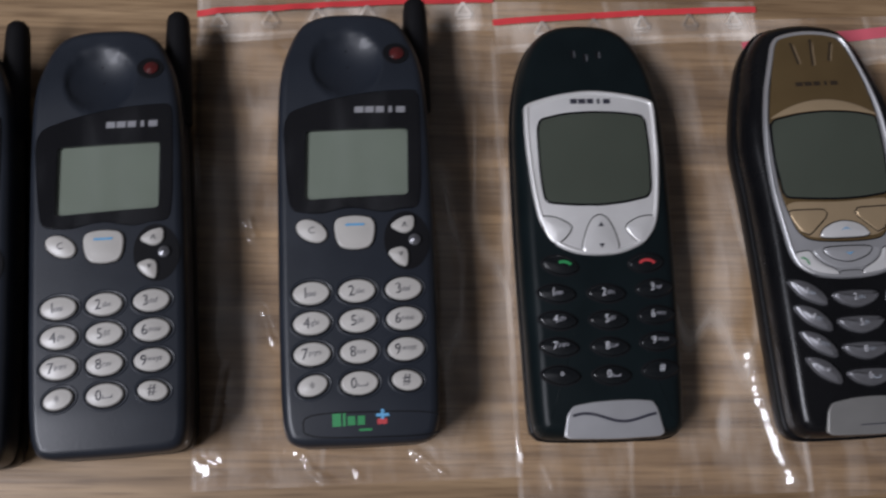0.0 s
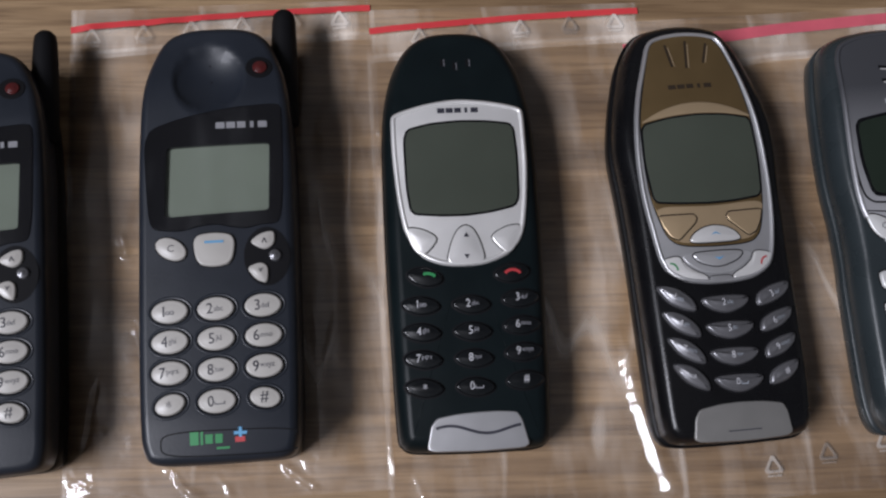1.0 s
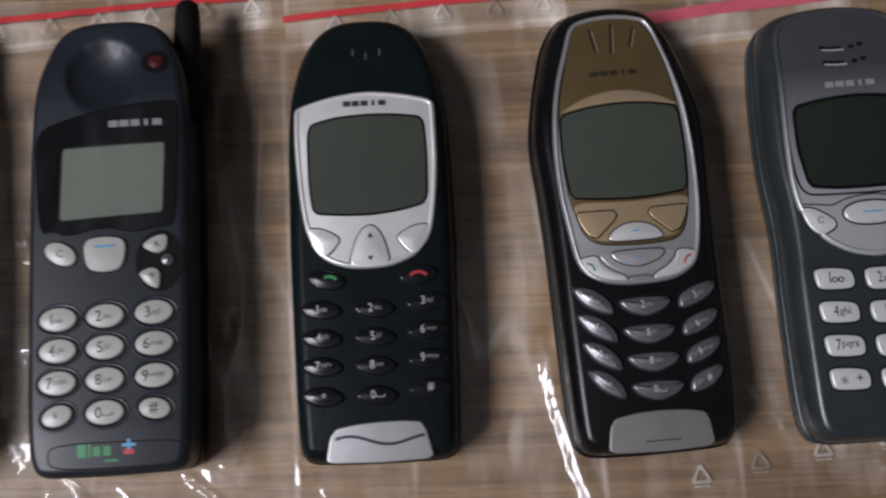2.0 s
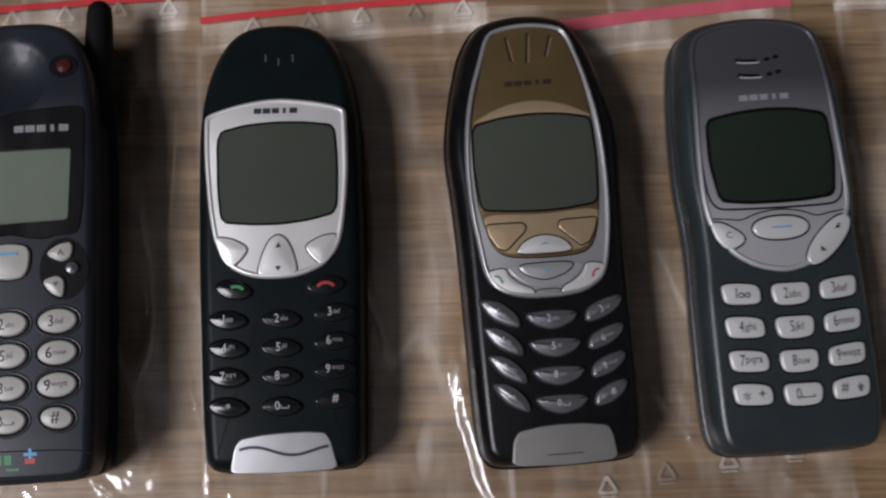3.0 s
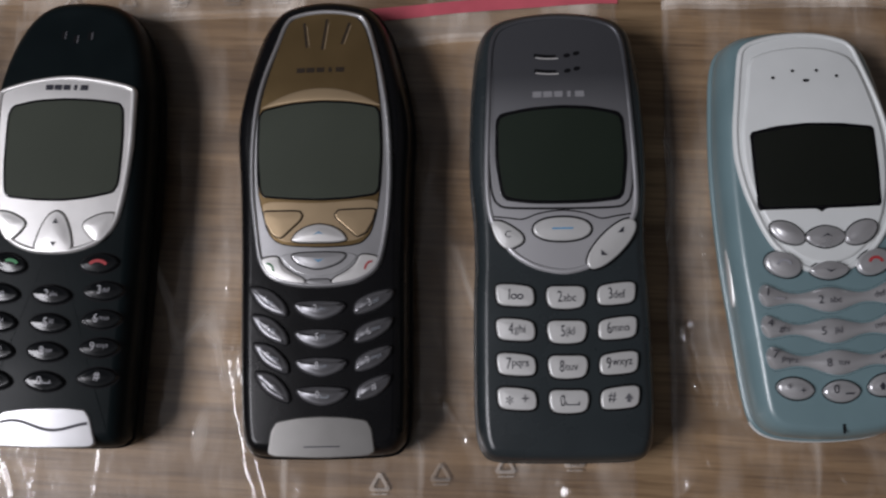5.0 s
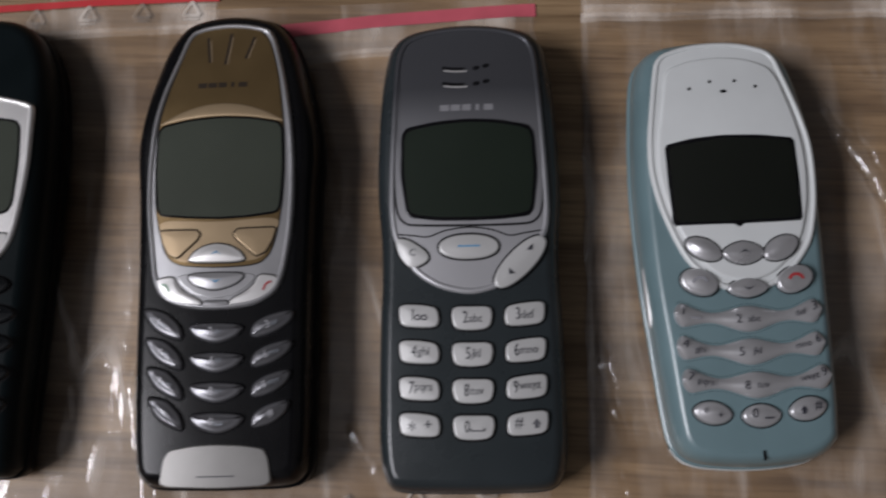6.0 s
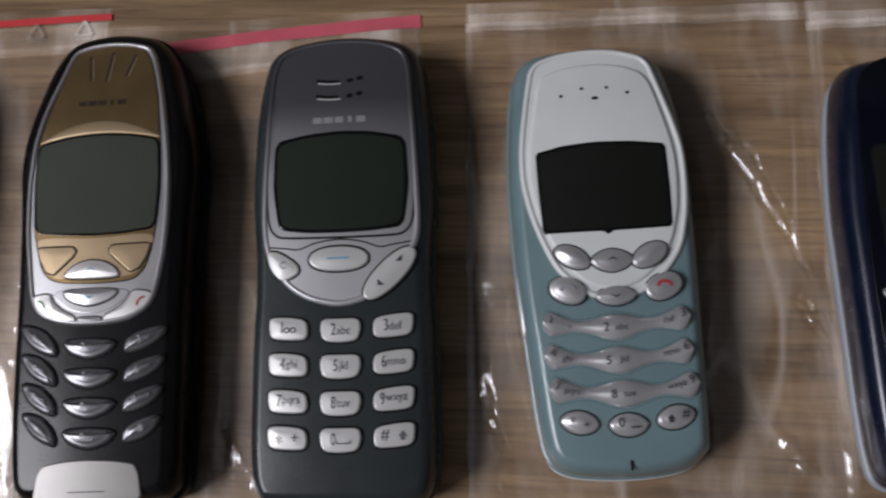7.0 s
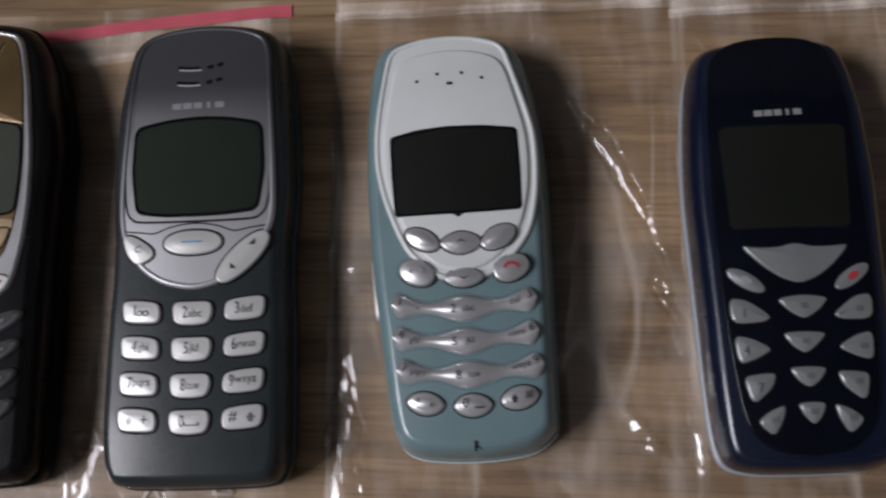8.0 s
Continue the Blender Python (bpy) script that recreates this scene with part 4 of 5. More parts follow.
# ---- black phone with a gold panel ----
def gold_front_phone():
    ph = phone("black bar phone with gold panel and silver frame", *PLACES["d"])

    def top(u, v):
        return 19.5 - 1.6 * ((u + 1.6) / 22) ** 2 - 4.6 * smooth01((v - 28) / 38) - 1.4 * smooth01((-v - 40) / 26)

    half = [(0, 65.0), (8.5, 64.0), (13.6, 61.4), (17.8, 55), (20.6, 46), (23.2, 34), (24.2, 24), (23.4, 10), (22.8, -8), (22.5, -36), (21.9, -57), (20.2, -62), (16.8, -63.8), (8, -64.2), (0, -64.3)]
    phone_shell(ph, both([(u * 1.018, v) for u, v in half]), top, 8.5, SATIN, BLACK, 4.0, 7.0, -1.45, 0.0, "black satin plastic front cover", "black back cover", 6, 1.1)
    frame_o = [(-12.4, 58.6), (-15.4, 49.5), (-18.5, 40.4), (-20.6, 30.6), (-21.5, 18.9), (-21.3, 6.7), (-19.9, -4), (-19.0, -11), (-17.2, -15.3), (-12.5, -18.4), (-5.4, -19.6), (1.6, -19.6), (8.6, -18.6), (13.6, -15.6), (15.6, -11), (17.2, -1.6), (18.0, 8.7), (18.0, 20), (17.2, 31.2), (15.0, 44), (11.3, 58.4), (6, 60.2), (-0.8, 60.9), (-7.4, 60.3)]
    plate("silver_frame", cut(frame_o, 2), SILVER_DULL, ph, top, 0.45, 0.4, 8, label="silver painted frame")
    rim("frame_edge", cut(frame_o, 2), SILVER_DULL, ph, top, 0.45, 0.7)
    gold_o = [(-11.3, 58.8), (-14.4, 48.8), (-17.4, 38.4), (-19.1, 30.2), (-19.5, 19), (-19.1, 8), (-17.6, 1.0), (-16.0, -4.5), (-13.4, -7.3), (-9.5, -8.3), (-1.8, -8.8), (5.9, -8.6), (9.8, -7.8), (12.4, -5.0), (14.1, 1.3), (15.2, 10), (15.6, 20), (15.2, 30.4), (13.2, 46), (9.4, 58.6), (-0.6, 60.4)]
    plate("gold_groove", cut(gold_o, 2), GROOVE, ph, top, 0.5, 0.02, 0)
    gp = plate("gold_panel", inset(cut(gold_o, 2), 0.35), GOLD, ph, top, 0.56, 0.05, 8, label="gold painted panel")
    brow = [(-18.2 + 32.9 * i / 24, 0.0) for i in range(25)]
    hi = [(u, 31.0 + 5.2 * max(0.0, 1 - ((u + 1.6) / 16.6) ** 2)) for u, _ in brow]
    lo = [(u, 30.6 + 1.9 * max(0.0, 1 - ((u + 1.6) / 16.6) ** 2)) for u, _ in brow]
    band("gold_brow", hi, lo, GOLD_PALE, ph, top, 0.78, 0.15, gap=0, label="pale gold brow over the screen")
    plate("gold_brow", cut([(-17.8, 4.6), (-1.6, 3.4), (14.4, 4.6), (13.4, -0.5), (10, -6.8), (-2, -7.6), (-13, -6.8), (-16.8, -0.5)], 2, 0.18), GOLD_PALE, ph, top, 0.6, 0.05, 0)
    lens = cut([(-18.9, 30.2), (-10, 31.9), (-1.4, 32.4), (7, 31.9), (14.9, 30.4), (15.4, 18), (14.6, 5.6), (6, 4.4), (-1.6, 4.1), (-10, 4.6), (-18.3, 5.6), (-19.4, 18)], 2, 0.14)
    plate("screen_recess", lens, MASK, ph, top, 0.82, 0.03, 0, label="dark screen recess")
    plate("display", inset(ccw(lens), 0.6), LCD_OLIVE, ph, top, 0.86, 0.02, 0, label="olive grey switched-off display")
    plate("screen_glass", inset(ccw(lens), 0.2), WINDOW, ph, top, 1.0, 0.12, 0).visible_shadow = False
    name_bars(-8.7, 5.0, 41.7, 1.5, BROWN_INK, gp, top, 0.62)
    for a, b in (((-6.9, 56.6), (-5.9, 48.8)), ((-0.4, 57.6), (-1.6, 48.0)), ((6.0, 56.4), (3.9, 49.6))):
        pts = [(a[0] + (b[0] - a[0]) * t / 8, a[1] + (b[1] - a[1]) * t / 8) for t in range(9)]
        stroke("speaker_slot", pts, 0.75, BROWN_INK, ph, top, 0.62)
        stroke("slot_pale_edge", [(u + 0.7, v) for u, v in pts[1:]], 0.35, GOLD_PALE, ph, top, 0.72)
    gk = [(-17.3, 1.7), (-7.2, 1.4), (-6.3, 0.2), (-7.0, -1.2), (-12.2, -5.9), (-14.6, -4.8), (-16.4, -1.6)]
    for pts in (gk, flip(gk, -1.9)):
        key("soft_key", cut(pts, 1, 0.1), GOLD_PALE, ph, top, 0.95, 0.25, 0.08, 0.35, on=0.6)
    up = key("up_key", cut([(-9.7, -7.3), (-8.2, -4.6), (-5.2, -2.9), (-1.9, -2.3), (1.6, -2.9), (4.6, -4.6), (6.2, -7.4)], 2, 0.2), SILVER, ph, top, 1.25, 0.4, 0.4, 0.35, on=0.6)
    bar("legend", [(-3.3, -5.4), (-1.8, -4.5), (-0.3, -5.4), (-1.8, -5.0)], BLUE_INK, up, top, 1.7)
    plate("scroll_well", cut([(-12.6, -10.2), (-11, -13), (-7, -15.8), (-2, -16.7), (3, -15.9), (7, -13.4), (9.0, -10.4), (-2, -9.7)], 2), STEEL_KEY, ph, top, 0.7, 0.2, 4, label="grey scroll ring")
    dn = key("down_key", cut([(-9.9, -10.2), (-1.9, -10.0), (6.2, -10.3), (4.0, -13.0), (-2, -14.9), (-7.6, -13.2)], 2), STEEL_KEY, ph, top, 1.2, 0.4, 0.35, 0.3, on=0.7)
    bar("legend", [(-3.3, -11.8), (-1.8, -12.8), (-0.3, -11.8), (-1.8, -12.2)], BLUE_INK, dn, top, 1.6)
    ck = [(-18.5, -11.3), (-13.0, -10.5), (-12.0, -13.0), (-9.6, -15.2), (-5.6, -17.1), (-5.6, -19.1), (-12.8, -18.0), (-16.8, -15.4)]
    for pts, m, cu in ((ck, GREEN_INK, -15.0), (flip(ck, -1.9), RED_INK, 11.4)):
        k = key("call_key", cut(pts, 2), SILVER, ph, top, 0.95, 0.3, 0.2, 0.3, on=0.45)
        sg = -1 if cu < 0 else 1
        stroke("legend", [(cu - sg * 0.9, -14.9), (cu - sg * 0.6, -13.8), (cu + sg * 0.1, -13.0), (cu + sg * 1.1, -12.7)], 0.5, m, k, top, 1.22)
    key("middle_key", cut([(-5.1, -17.3), (1.3, -17.3), (1.4, -19.3), (-5.2, -19.3)], 2, 0.15), SILVER_DULL, ph, top, 0.9, 0.25, 0.15, 0.25, on=0.45)
    for r, row in enumerate(("123", "456", "789", "*0#")):
        sh = r * 0.55
        for q, ch in enumerate(row):
            dv = -r * 7.55
            if q == 0:
                pts = [(-20.3 + sh, -19.4 + dv), (-17.5 + sh, -19.6 + dv), (-14.5 + sh * 0.8, -20.7 + dv), (-11.4 + sh * 0.5, -23.6 + dv), (-10.9 + sh * 0.5, -26.6 + dv), (-14.0 + sh * 0.8, -25.8 + dv), (-17.6 + sh, -23.8 + dv)]
                cu, cv, rot = -15.2 + sh * 0.8, -22.9 + dv, -22
            elif q == 1:
                pts = [(-8.4 + sh * 0.4, -23.6 + dv), (-1.6 + sh * 0.4, -23.2 + dv), (5.0 + sh * 0.4, -23.8 + dv), (3.6 + sh * 0.4, -26.4 + dv), (-1.4 + sh * 0.4, -28.2 + dv), (-6.2 + sh * 0.4, -26.6 + dv)]
                cu, cv, rot = -1.5 + sh * 0.4, -25.2 + dv, -1
            else:
                pts = [(8.0 + sh * 0.2, -26.8 + dv), (8.4 + sh * 0.2, -23.4 + dv), (12.0, -21.4 + dv), (17.6 - sh * 0.5, -20.2 + dv), (17.0 - sh * 0.5, -23.0 + dv), (13.2, -25.6 + dv)]
                cu, cv, rot = 12.8, -23.4 + dv, 18
            mu, mv, gr = sum(p[0] for p in pts) / len(pts), sum(p[1] for p in pts) / len(pts), (1.2, 1.12, 1.14)[q]
            pts = [(mu + (u - mu) * gr, mv + (v - mv) * gr) for u, v in pts]
            k = key("number_key", cut(pts, 2), SMOKE_KEY, ph, top, 1.3, 0.8, 0.65, 0.5)
            key_print(ch, cu, cv, 2.8, 1.7, PALE_INK, k, top, 2.02, rot, 0.4, 0.1, 0.85, ICE)
    tail = cut([(-15.8, -63.7), (-14.8, -57), (-13.2, -54.6), (-7, -53.6), (-1.4, -53.4), (5, -53.7), (10.8, -54.6), (12.0, -57), (12.8, -63.8), (-1, -64.3)], 2, 0.14)
    tl = plate("silver_tail", tail, TAIL, ph, top, 0.45, 0.35, 5, label="dull silver tail piece")
    stroke("tail_line", [(-6 + 9.5 * i / 10, -61.3) for i in range(11)], 0.3, INK, tl, top, 0.52)
    return ph


gold_front_phone()


# ---- slate grey phone with a silver-grey faceplate ----
def grey_phone():
    ph = phone("slate grey bar phone with silver keys, on a bag", *PLACES["e"])

    def top(u, v):
        return 20.0 - 1.4 * (u / 22) ** 2 - 3.0 * smooth01((v - 34) / 30) - 1.2 * smooth01((-v - 44) / 20)

    half = [(0, 62.3), (8, 61.8), (15.5, 60.3), (19.8, 57.2), (21.8, 52), (23.4, 37), (24.0, 16), (23.0, 1), (22.9, -10), (23.3, -19), (23.6, -40), (23.4, -53), (22.0, -59.4), (18.6, -62), (9, -62.5), (0, -62.6)]
    phone_shell(ph, both(half, -0.2), top, 8.0, GREY, GREY, 3.4, 6.0, 0, 0.0, "slate grey plastic front cover", "slate grey back cover", 6, 0.9)
    face = cut([(0, 60.2), (10, 59.4), (16.6, 57), (18.8, 52), (19.6, 40), (20.6, 20), (20.9, 8), (20.2, 2.4), (17, -3), (13, -8), (7.2, -12.3), (0.1, -13.9), (-7.6, -12.2), (-13, -8.9), (-17, -4.4), (-19.8, 1.5), (-20.7, 9), (-20.6, 20), (-19.6, 40), (-18.9, 52), (-16.6, 57), (-10, 59.4)], 2, 0.22)
    fp = plate("faceplate", face, GREY_FADE, ph, top, 0.5, 0.4, 10, label="faceplate fading from grey to silver")
    rim("faceplate_edge", face, GREY_FADE, ph, top, 0.5, 0.45)
    ug = [(-18.7, 43), (-18.85, 40), (-19.2, 28), (-19.3, 17), (-18.6, 9), (-16.8, 5.6), (-13, 4.6), (0, 4.2), (13, 4.4), (17.0, 5.4), (18.9, 9), (19.5, 17), (19.3, 28), (18.85, 40), (18.7, 43)]
    stroke("screen_groove", [tuple(p) for p in ug], 0.6, GROOVE, fp, top, 0.54)
    stroke("groove_lip", [(u * 0.955, v + 0.6) for u, v in ug], 0.45, GREY_FADE, fp, top, 0.62)
    lens = cut([(-17.3, 30.8), (-8, 32.4), (0.5, 32.9), (8, 32.5), (17.3, 30.8), (18.1, 18), (16.6, 6.6), (8, 5.6), (0.5, 5.4), (-8, 5.6), (-16.0, 6.8), (-17.7, 18)], 2, 0.14)
    plate("screen_recess", lens, MASK, ph, top, 0.66, 0.03, 0, label="dark screen recess")
    plate("display", inset(ccw(lens), 1.0), LCD_GREEN, ph, top, 0.72, 0.02, 0, label="dark green switched-off display")
    plate("screen_glass", inset(ccw(lens), 0.2), WINDOW, ph, top, 0.95, 0.15, 0).visible_shadow = False
    name_bars(-7.3, 7.1, 36.0, 1.7, MARK_INK, fp, top, 0.56)
    for v in (47.4, 42.8):
        stroke("speaker_slot", [(-6.4, v + 0.3), (-3.6, v - 0.2), (-0.4, v - 0.3)], 1.1, GROOVE, fp, top, 0.55)
        stroke("slot_pale_edge", [(-6.0, v - 0.5), (-3.2, v - 0.9), (0.2, v - 0.9)], 0.4, SILVER, fp, top, 0.62)
        for u, dv in ((2.6, 0.0), (5.2, 0.6)):
            bar("speaker_hole", oval(u, v + dv, 1.0, 0.65, 15, n=12), GROOVE, fp, top, 0.55)
    stroke("brow_line", [(-19.6, 2.6), (-14, 1.9), (-10.5, 1.5), (-6, 3.0), (0.2, 3.7), (6, 2.9), (10.3, 1.4), (14, 2.0), (19.2, 2.8)], 0.4, GROOVE, fp, top, 0.53)
    c = key("clear_key", cut([(-19.3, 1.3), (-15.9, 1.2), (-10.6, -2.4), (-10.2, -4.9), (-14.9, -7.0), (-17.9, -3.7)], 2), SILVER_KEY, ph, top, 1.15, 0.4, 0.3, 0.45, on=0.5)
    legend("C", -14.6, -2.6, 2.6, INK, c, top, 1.5)
    m = key("menu_key", oval(-0.1, -1.4, 7.7, 3.2, 0, 2.2, 36), SILVER_KEY, ph, top, 1.2, 0.5, 0.35, 0.5, on=0.5)
    bar("legend", box_pts(-0.1, -1.4, 5.6, 0.45), BLUE_INK, m, top, 1.6)
    s = key("scroll_key", oval(12.9, -5.5, 8.9, 3.3, 45, 2.1, 36), SILVER_KEY, ph, top, 1.2, 0.5, 0.35, 0.45, on=0.5)
    bar("legend", [(14.4, -2.7), (16.0, -2.6), (16.1, -1.0)], INK, s, top, 1.6)
    bar("legend", [(9.9, -8.8), (11.5, -8.7), (9.9, -7.2)], INK, s, top, 1.6)
    for r, row in enumerate(("123", "456", "789", "*0#")):
        for q, ch in enumerate(row):
            u, v = (-12.9, 0.35, 13.5)[q], (-18.9, -28.0, -37.1, -46.0)[r] + (0, -0.8, 0)[q]
            w, t = (-4, 0, 4)[q], 0.9
            pts = [(-4.7, 3.0), (0, 2.9), (4.7, 2.9), (5.2, 0.5), (4.4, -2.6), (0, -3.1), (-4.4, -2.7), (-5.2, 0.5)]
            if q == 0:
                pts = [(-5.1, 3.1), (0, 2.9), (4.4, 2.1), (5.0, -0.4), (4.6, -2.9), (0, -2.9), (-4.6, -2.4), (-5.2, 0.4)]
            if q == 2:
                pts = [(-u0, v0) for u0, v0 in [(-5.1, 3.3), (0, 2.9), (4.4, 2.1), (5.0, -0.4), (4.6, -2.9), (0, -2.8), (-4.6, -2.2), (-5.2, 0.6)]]
            k = key("number_key", cut([(u + a, v + b) for a, b in pts], 2), SILVER_KEY, ph, top, 1.1, 0.4, 0.25, 0.55)
            if ch in "*#":
                legend(ch, u - 2.1, v + (0.1 if ch == "#" else -0.3), 3.7 if ch == "#" else 5.2, INK, k, top, 1.4)
                if ch == "*":
                    legend("+", u + 1.9, v + 0.1, 3.8, INK, k, top, 1.4)
                else:
                    bar("legend", [(u + 1.1, v - 0.2), (u + 2.2, v + 1.2), (u + 3.3, v - 0.2), (u + 2.7, v - 0.2), (u + 2.7, v - 1.1), (u + 1.7, v - 1.1), (u + 1.7, v - 0.2)], DARK_INK, k, top, 1.4)
            else:
                key_print(ch, u + 0.1, v + 0.2, 4.3, 3.0, INK, k, top, 1.42, (-2, 0, 3)[q], 0.25, 0.35, 0.66, INK)
    return ph


grey_phone()


# ---- mint phone with a white faceplate ----
def mint_phone():
    ph = phone("mint blue bar phone with white faceplate, on a bag", *PLACES["f"])

    def top(u, v):
        z = 19.5 - 1.5 * ((u + 1.4 + 0.02 * v) / 22) ** 2 - 3.4 * smooth01((v - 30) / 28) - 1.4 * smooth01((-v - 36) / 20)
        return z

    out = [(-3.0, 56.7), (-11, 56.4), (-18.6, 54.9), (-22.8, 50), (-24.6, 37), (-25.6, 16), (-24.9, -7), (-23.3, -25), (-21.5, -44), (-19.6, -51.3), (-15.4, -54.6), (-8, -55.8), (0.1, -56.1), (8, -55.6), (14.3, -54.2), (18.7, -51), (20.0, -46.5), (20.6, -21.5), (21.2, 5.4), (20.9, 25.6), (18.4, 44.5), (14.4, 52.8), (6, 56.0)]
    out = [(u + 0.25 - 0.006 * v, v) for u, v in out]
    phone_shell(ph, out, top, 5.0, TEAL, TEAL, 3.6, 8.0, 0, 0, "mint blue glossy plastic cover", "mint blue back cover", 5, 1.0)
    face = [(-18.2, 51.6), (-19.9, 43.3), (-22.2, 28.4), (-22.4, 18.9), (-20.8, 10.1), (-17.8, 1.3), (-14.8, -5.2), (-10.8, -9.2), (-6.5, -12.6), (-0.6, -13.6), (5.4, -12.6), (10.0, -9.6), (13.7, -6.0), (17.3, -0.7), (19.3, 8), (19.9, 16), (19.7, 25), (17.8, 33), (15.2, 42.5), (12.8, 51.4), (5, 54.0), (-3, 54.6), (-11, 54.0)]
    fp = plate("faceplate", cut(face, 2), WHITE, ph, top, 0.5, 0.45, 8, label="white plastic faceplate")
    rim("faceplate_edge", cut(face, 2), WHITE, ph, top, 0.5, 0.5)
    inner = [(-16.4, 47.0), (-17.8, 38), (-20.0, 27), (-20.3, 18.5), (-18.9, 10), (-15.8, 2), (-12.2, -4.8), (-7, -9.6), (-0.8, -11.0), (5.6, -9.6), (10.8, -5.4), (14.8, 0.6), (17.0, 9), (17.6, 17), (17.3, 25), (15.2, 34), (12.2, 46), (6, 49.2), (-2.4, 50.2), (-10.6, 49.4)]
    plate("raised_face", cut(inner, 2), WHITE, ph, top, 1.25, 0.8, 8, label="raised white face")
    lens = cut([(-18.1, 25.6), (-11, 27.0), (-3.2, 27.5), (6, 27.2), (14.9, 26.2), (15.2, 15), (15.0, 4.4), (7, 4.1), (0.3, 4.0), (-1.1, 3.1), (-2.5, 4.0), (-10, 4.1), (-17.3, 4.2), (-17.9, 15)], 1, 0.08)
    plate("screen_recess", lens, MASK, ph, top, 1.29, 0.02, 0, label="black screen recess")
    plate("display", cut([(-17.2, 25.0), (-3, 26.8), (14.2, 25.6), (14.4, 5.2), (-1, 4.8), (-16.6, 5.0)], 1, 0.06), LCD_DARK, ph, top, 1.33, 0.02, 0, label="black switched-off display")
    plate("screen_glass", inset(ccw(lens), 0.15), WINDOW, ph, top, 1.5, 0.1, 0).visible_shadow = False
    for i, (u, v) in enumerate(((-10.5, 40.8), (-5.1, 42.6), (1.3, 42.5), (6.5, 40.7), (-1.9, 39.6))):
        bar("speaker_hole", oval(u, v, 0.95 if i == 4 else 0.5, 0.5, n=12), GROOVE, fp, top, 1.29)
    hk = 1.9
    for u, v, a, b, rot in ((-10.5, -2.2, 4.8, 2.7, -28), (8.6, -2.6, 4.8, 2.8, 28)):
        key("soft_key", oval(u, v, a, b, rot, 1.9), STEEL_KEY, ph, top, hk + 0.2, 0.6, 0.8, 0.35, on=1.25)
    up = key("up_key", oval(-0.8, -3.6, 5.2, 2.9, 0, 1.7), STEEL_KEY, ph, top, hk + 0.3, 0.6, 0.5, 0.35, on=1.25)
    dn = key("down_key", oval(-0.5, -12.4, 5.0, 2.4, 0, 1.7), STEEL_KEY, ph, top, hk, 0.6, 0.5, 0.35, on=0.5)
    bar("legend", [(-2.2, -3.9), (-0.7, -2.9), (0.8, -3.9), (-0.7, -3.4)], INK, up, top, 2.76)
    bar("legend", [(-2.0, -12.2), (-0.5, -13.1), (1.0, -12.2), (-0.5, -12.6)], INK, dn, top, 2.46)
    for u, m, rot in ((-12.2, GREEN_INK, -22), (11.4, RED_INK, 22)):
        k = key("call_key", oval(u, -10.5, 4.7, 3.2, rot, 2.1), STEEL_KEY, ph, top, hk, 0.6, 0.5, 0.35, on=0.5)
        stroke("legend", [(u + 1.7 * math.cos(radians(w)), -11.0 + 1.5 * math.sin(radians(w))) for w in range(10, 190, 20)], 0.75, m if u > 0 else GREY_INK, k, top, 2.46)
    cols = ((-14.1, -18.5), (-1.3, -20.2), (12.7, -18.3))
    for r, row in enumerate(("123", "456", "789")):
        pts_t, pts_b = [], []
        du, dv = (0.0, 0.0, 0.7)[r], -8.15 * r
        for i in range(41):
            t = 0.5 - 0.5 * math.cos(math.pi * i / 40)
            u = -18.8 + 36.0 * t
            sag = -1.9 * math.sin(math.pi * t) + 0.35
            wv = 2.3 + 0.98 * math.cos(4 * math.pi * t)
            end = math.sqrt(max(0.0, 1 - ((abs(t - 0.5) - 0.43) / 0.07) ** 2)) if abs(t - 0.5) > 0.43 else 1.0
            pts_t.append((u + du, -18.5 + dv + sag + wv * end))
            pts_b.append((u + du, -18.5 + dv + sag - wv * end))
        k = band("number_key_strip", pts_t, pts_b, [STEEL_KEY, GROOVE], ph, top, 1.9, 1.6, 12, gap=0.5, swell=lambda s: 0.72 + 0.28 * math.cos(4 * math.pi * (0.5 - 0.5 * math.cos(math.pi * s))))
        for q, ch in enumerate(row):
            u, v = cols[q][0] + du, cols[q][1] + dv
            off = ((-2.6, 1.0), (-2.2, 0.1), (2.6, 1.0))[q]
            legend(ch, u + off[0], v + off[1], 3.1, INK, k, top, 1.95, (-10, 0, 12)[q])
            if ch != "1":
                so = ((0.7, -0.9), (1.5, 0.0), (-1.0, -0.6))[q]
                legend(LETTERS[ch], u + so[0], v + so[1], 2.3, INK, k, top, 1.95, (-10, 0, 12)[q])
            else:
                stroke("legend", [(u - 0.8, v - 0.8), (u + 1.6, v - 1.1)], 0.5, GREY_INK, k, top, 1.6)
    for ch, u, v, rot in (("*", -11.3, -42.8, -10), ("0", 0.3, -43.8, 0), ("#", 11.7, -42.4, 12)):
        k = key("number_key", oval(u, v, 4.7, 2.8, rot, 1.85), STEEL_KEY, ph, top, 1.2, 0.8, 0.6, 0.35)
        legend(ch, u + (2.2 if ch == "#" else -1.8), v + 0.6, 3.3, INK, k, top, 1.9)
        if ch == "*":
            legend("+", u + 1.5, v - 0.5, 2.6, INK, k, top, 1.9)
        elif ch == "0":
            bar("legend", box_pts(u + 1.5, v - 0.6, 2.2, 0.4), INK, k, top, 1.9)
        else:
            bar("legend", [(u - 2.4, v - 0.5), (u - 1.4, v + 0.7), (u - 0.4, v - 0.5), (u - 0.9, v - 0.5), (u - 0.9, v - 1.3), (u - 1.9, v - 1.3), (u - 1.9, v - 0.5)], INK, k, top, 1.9)
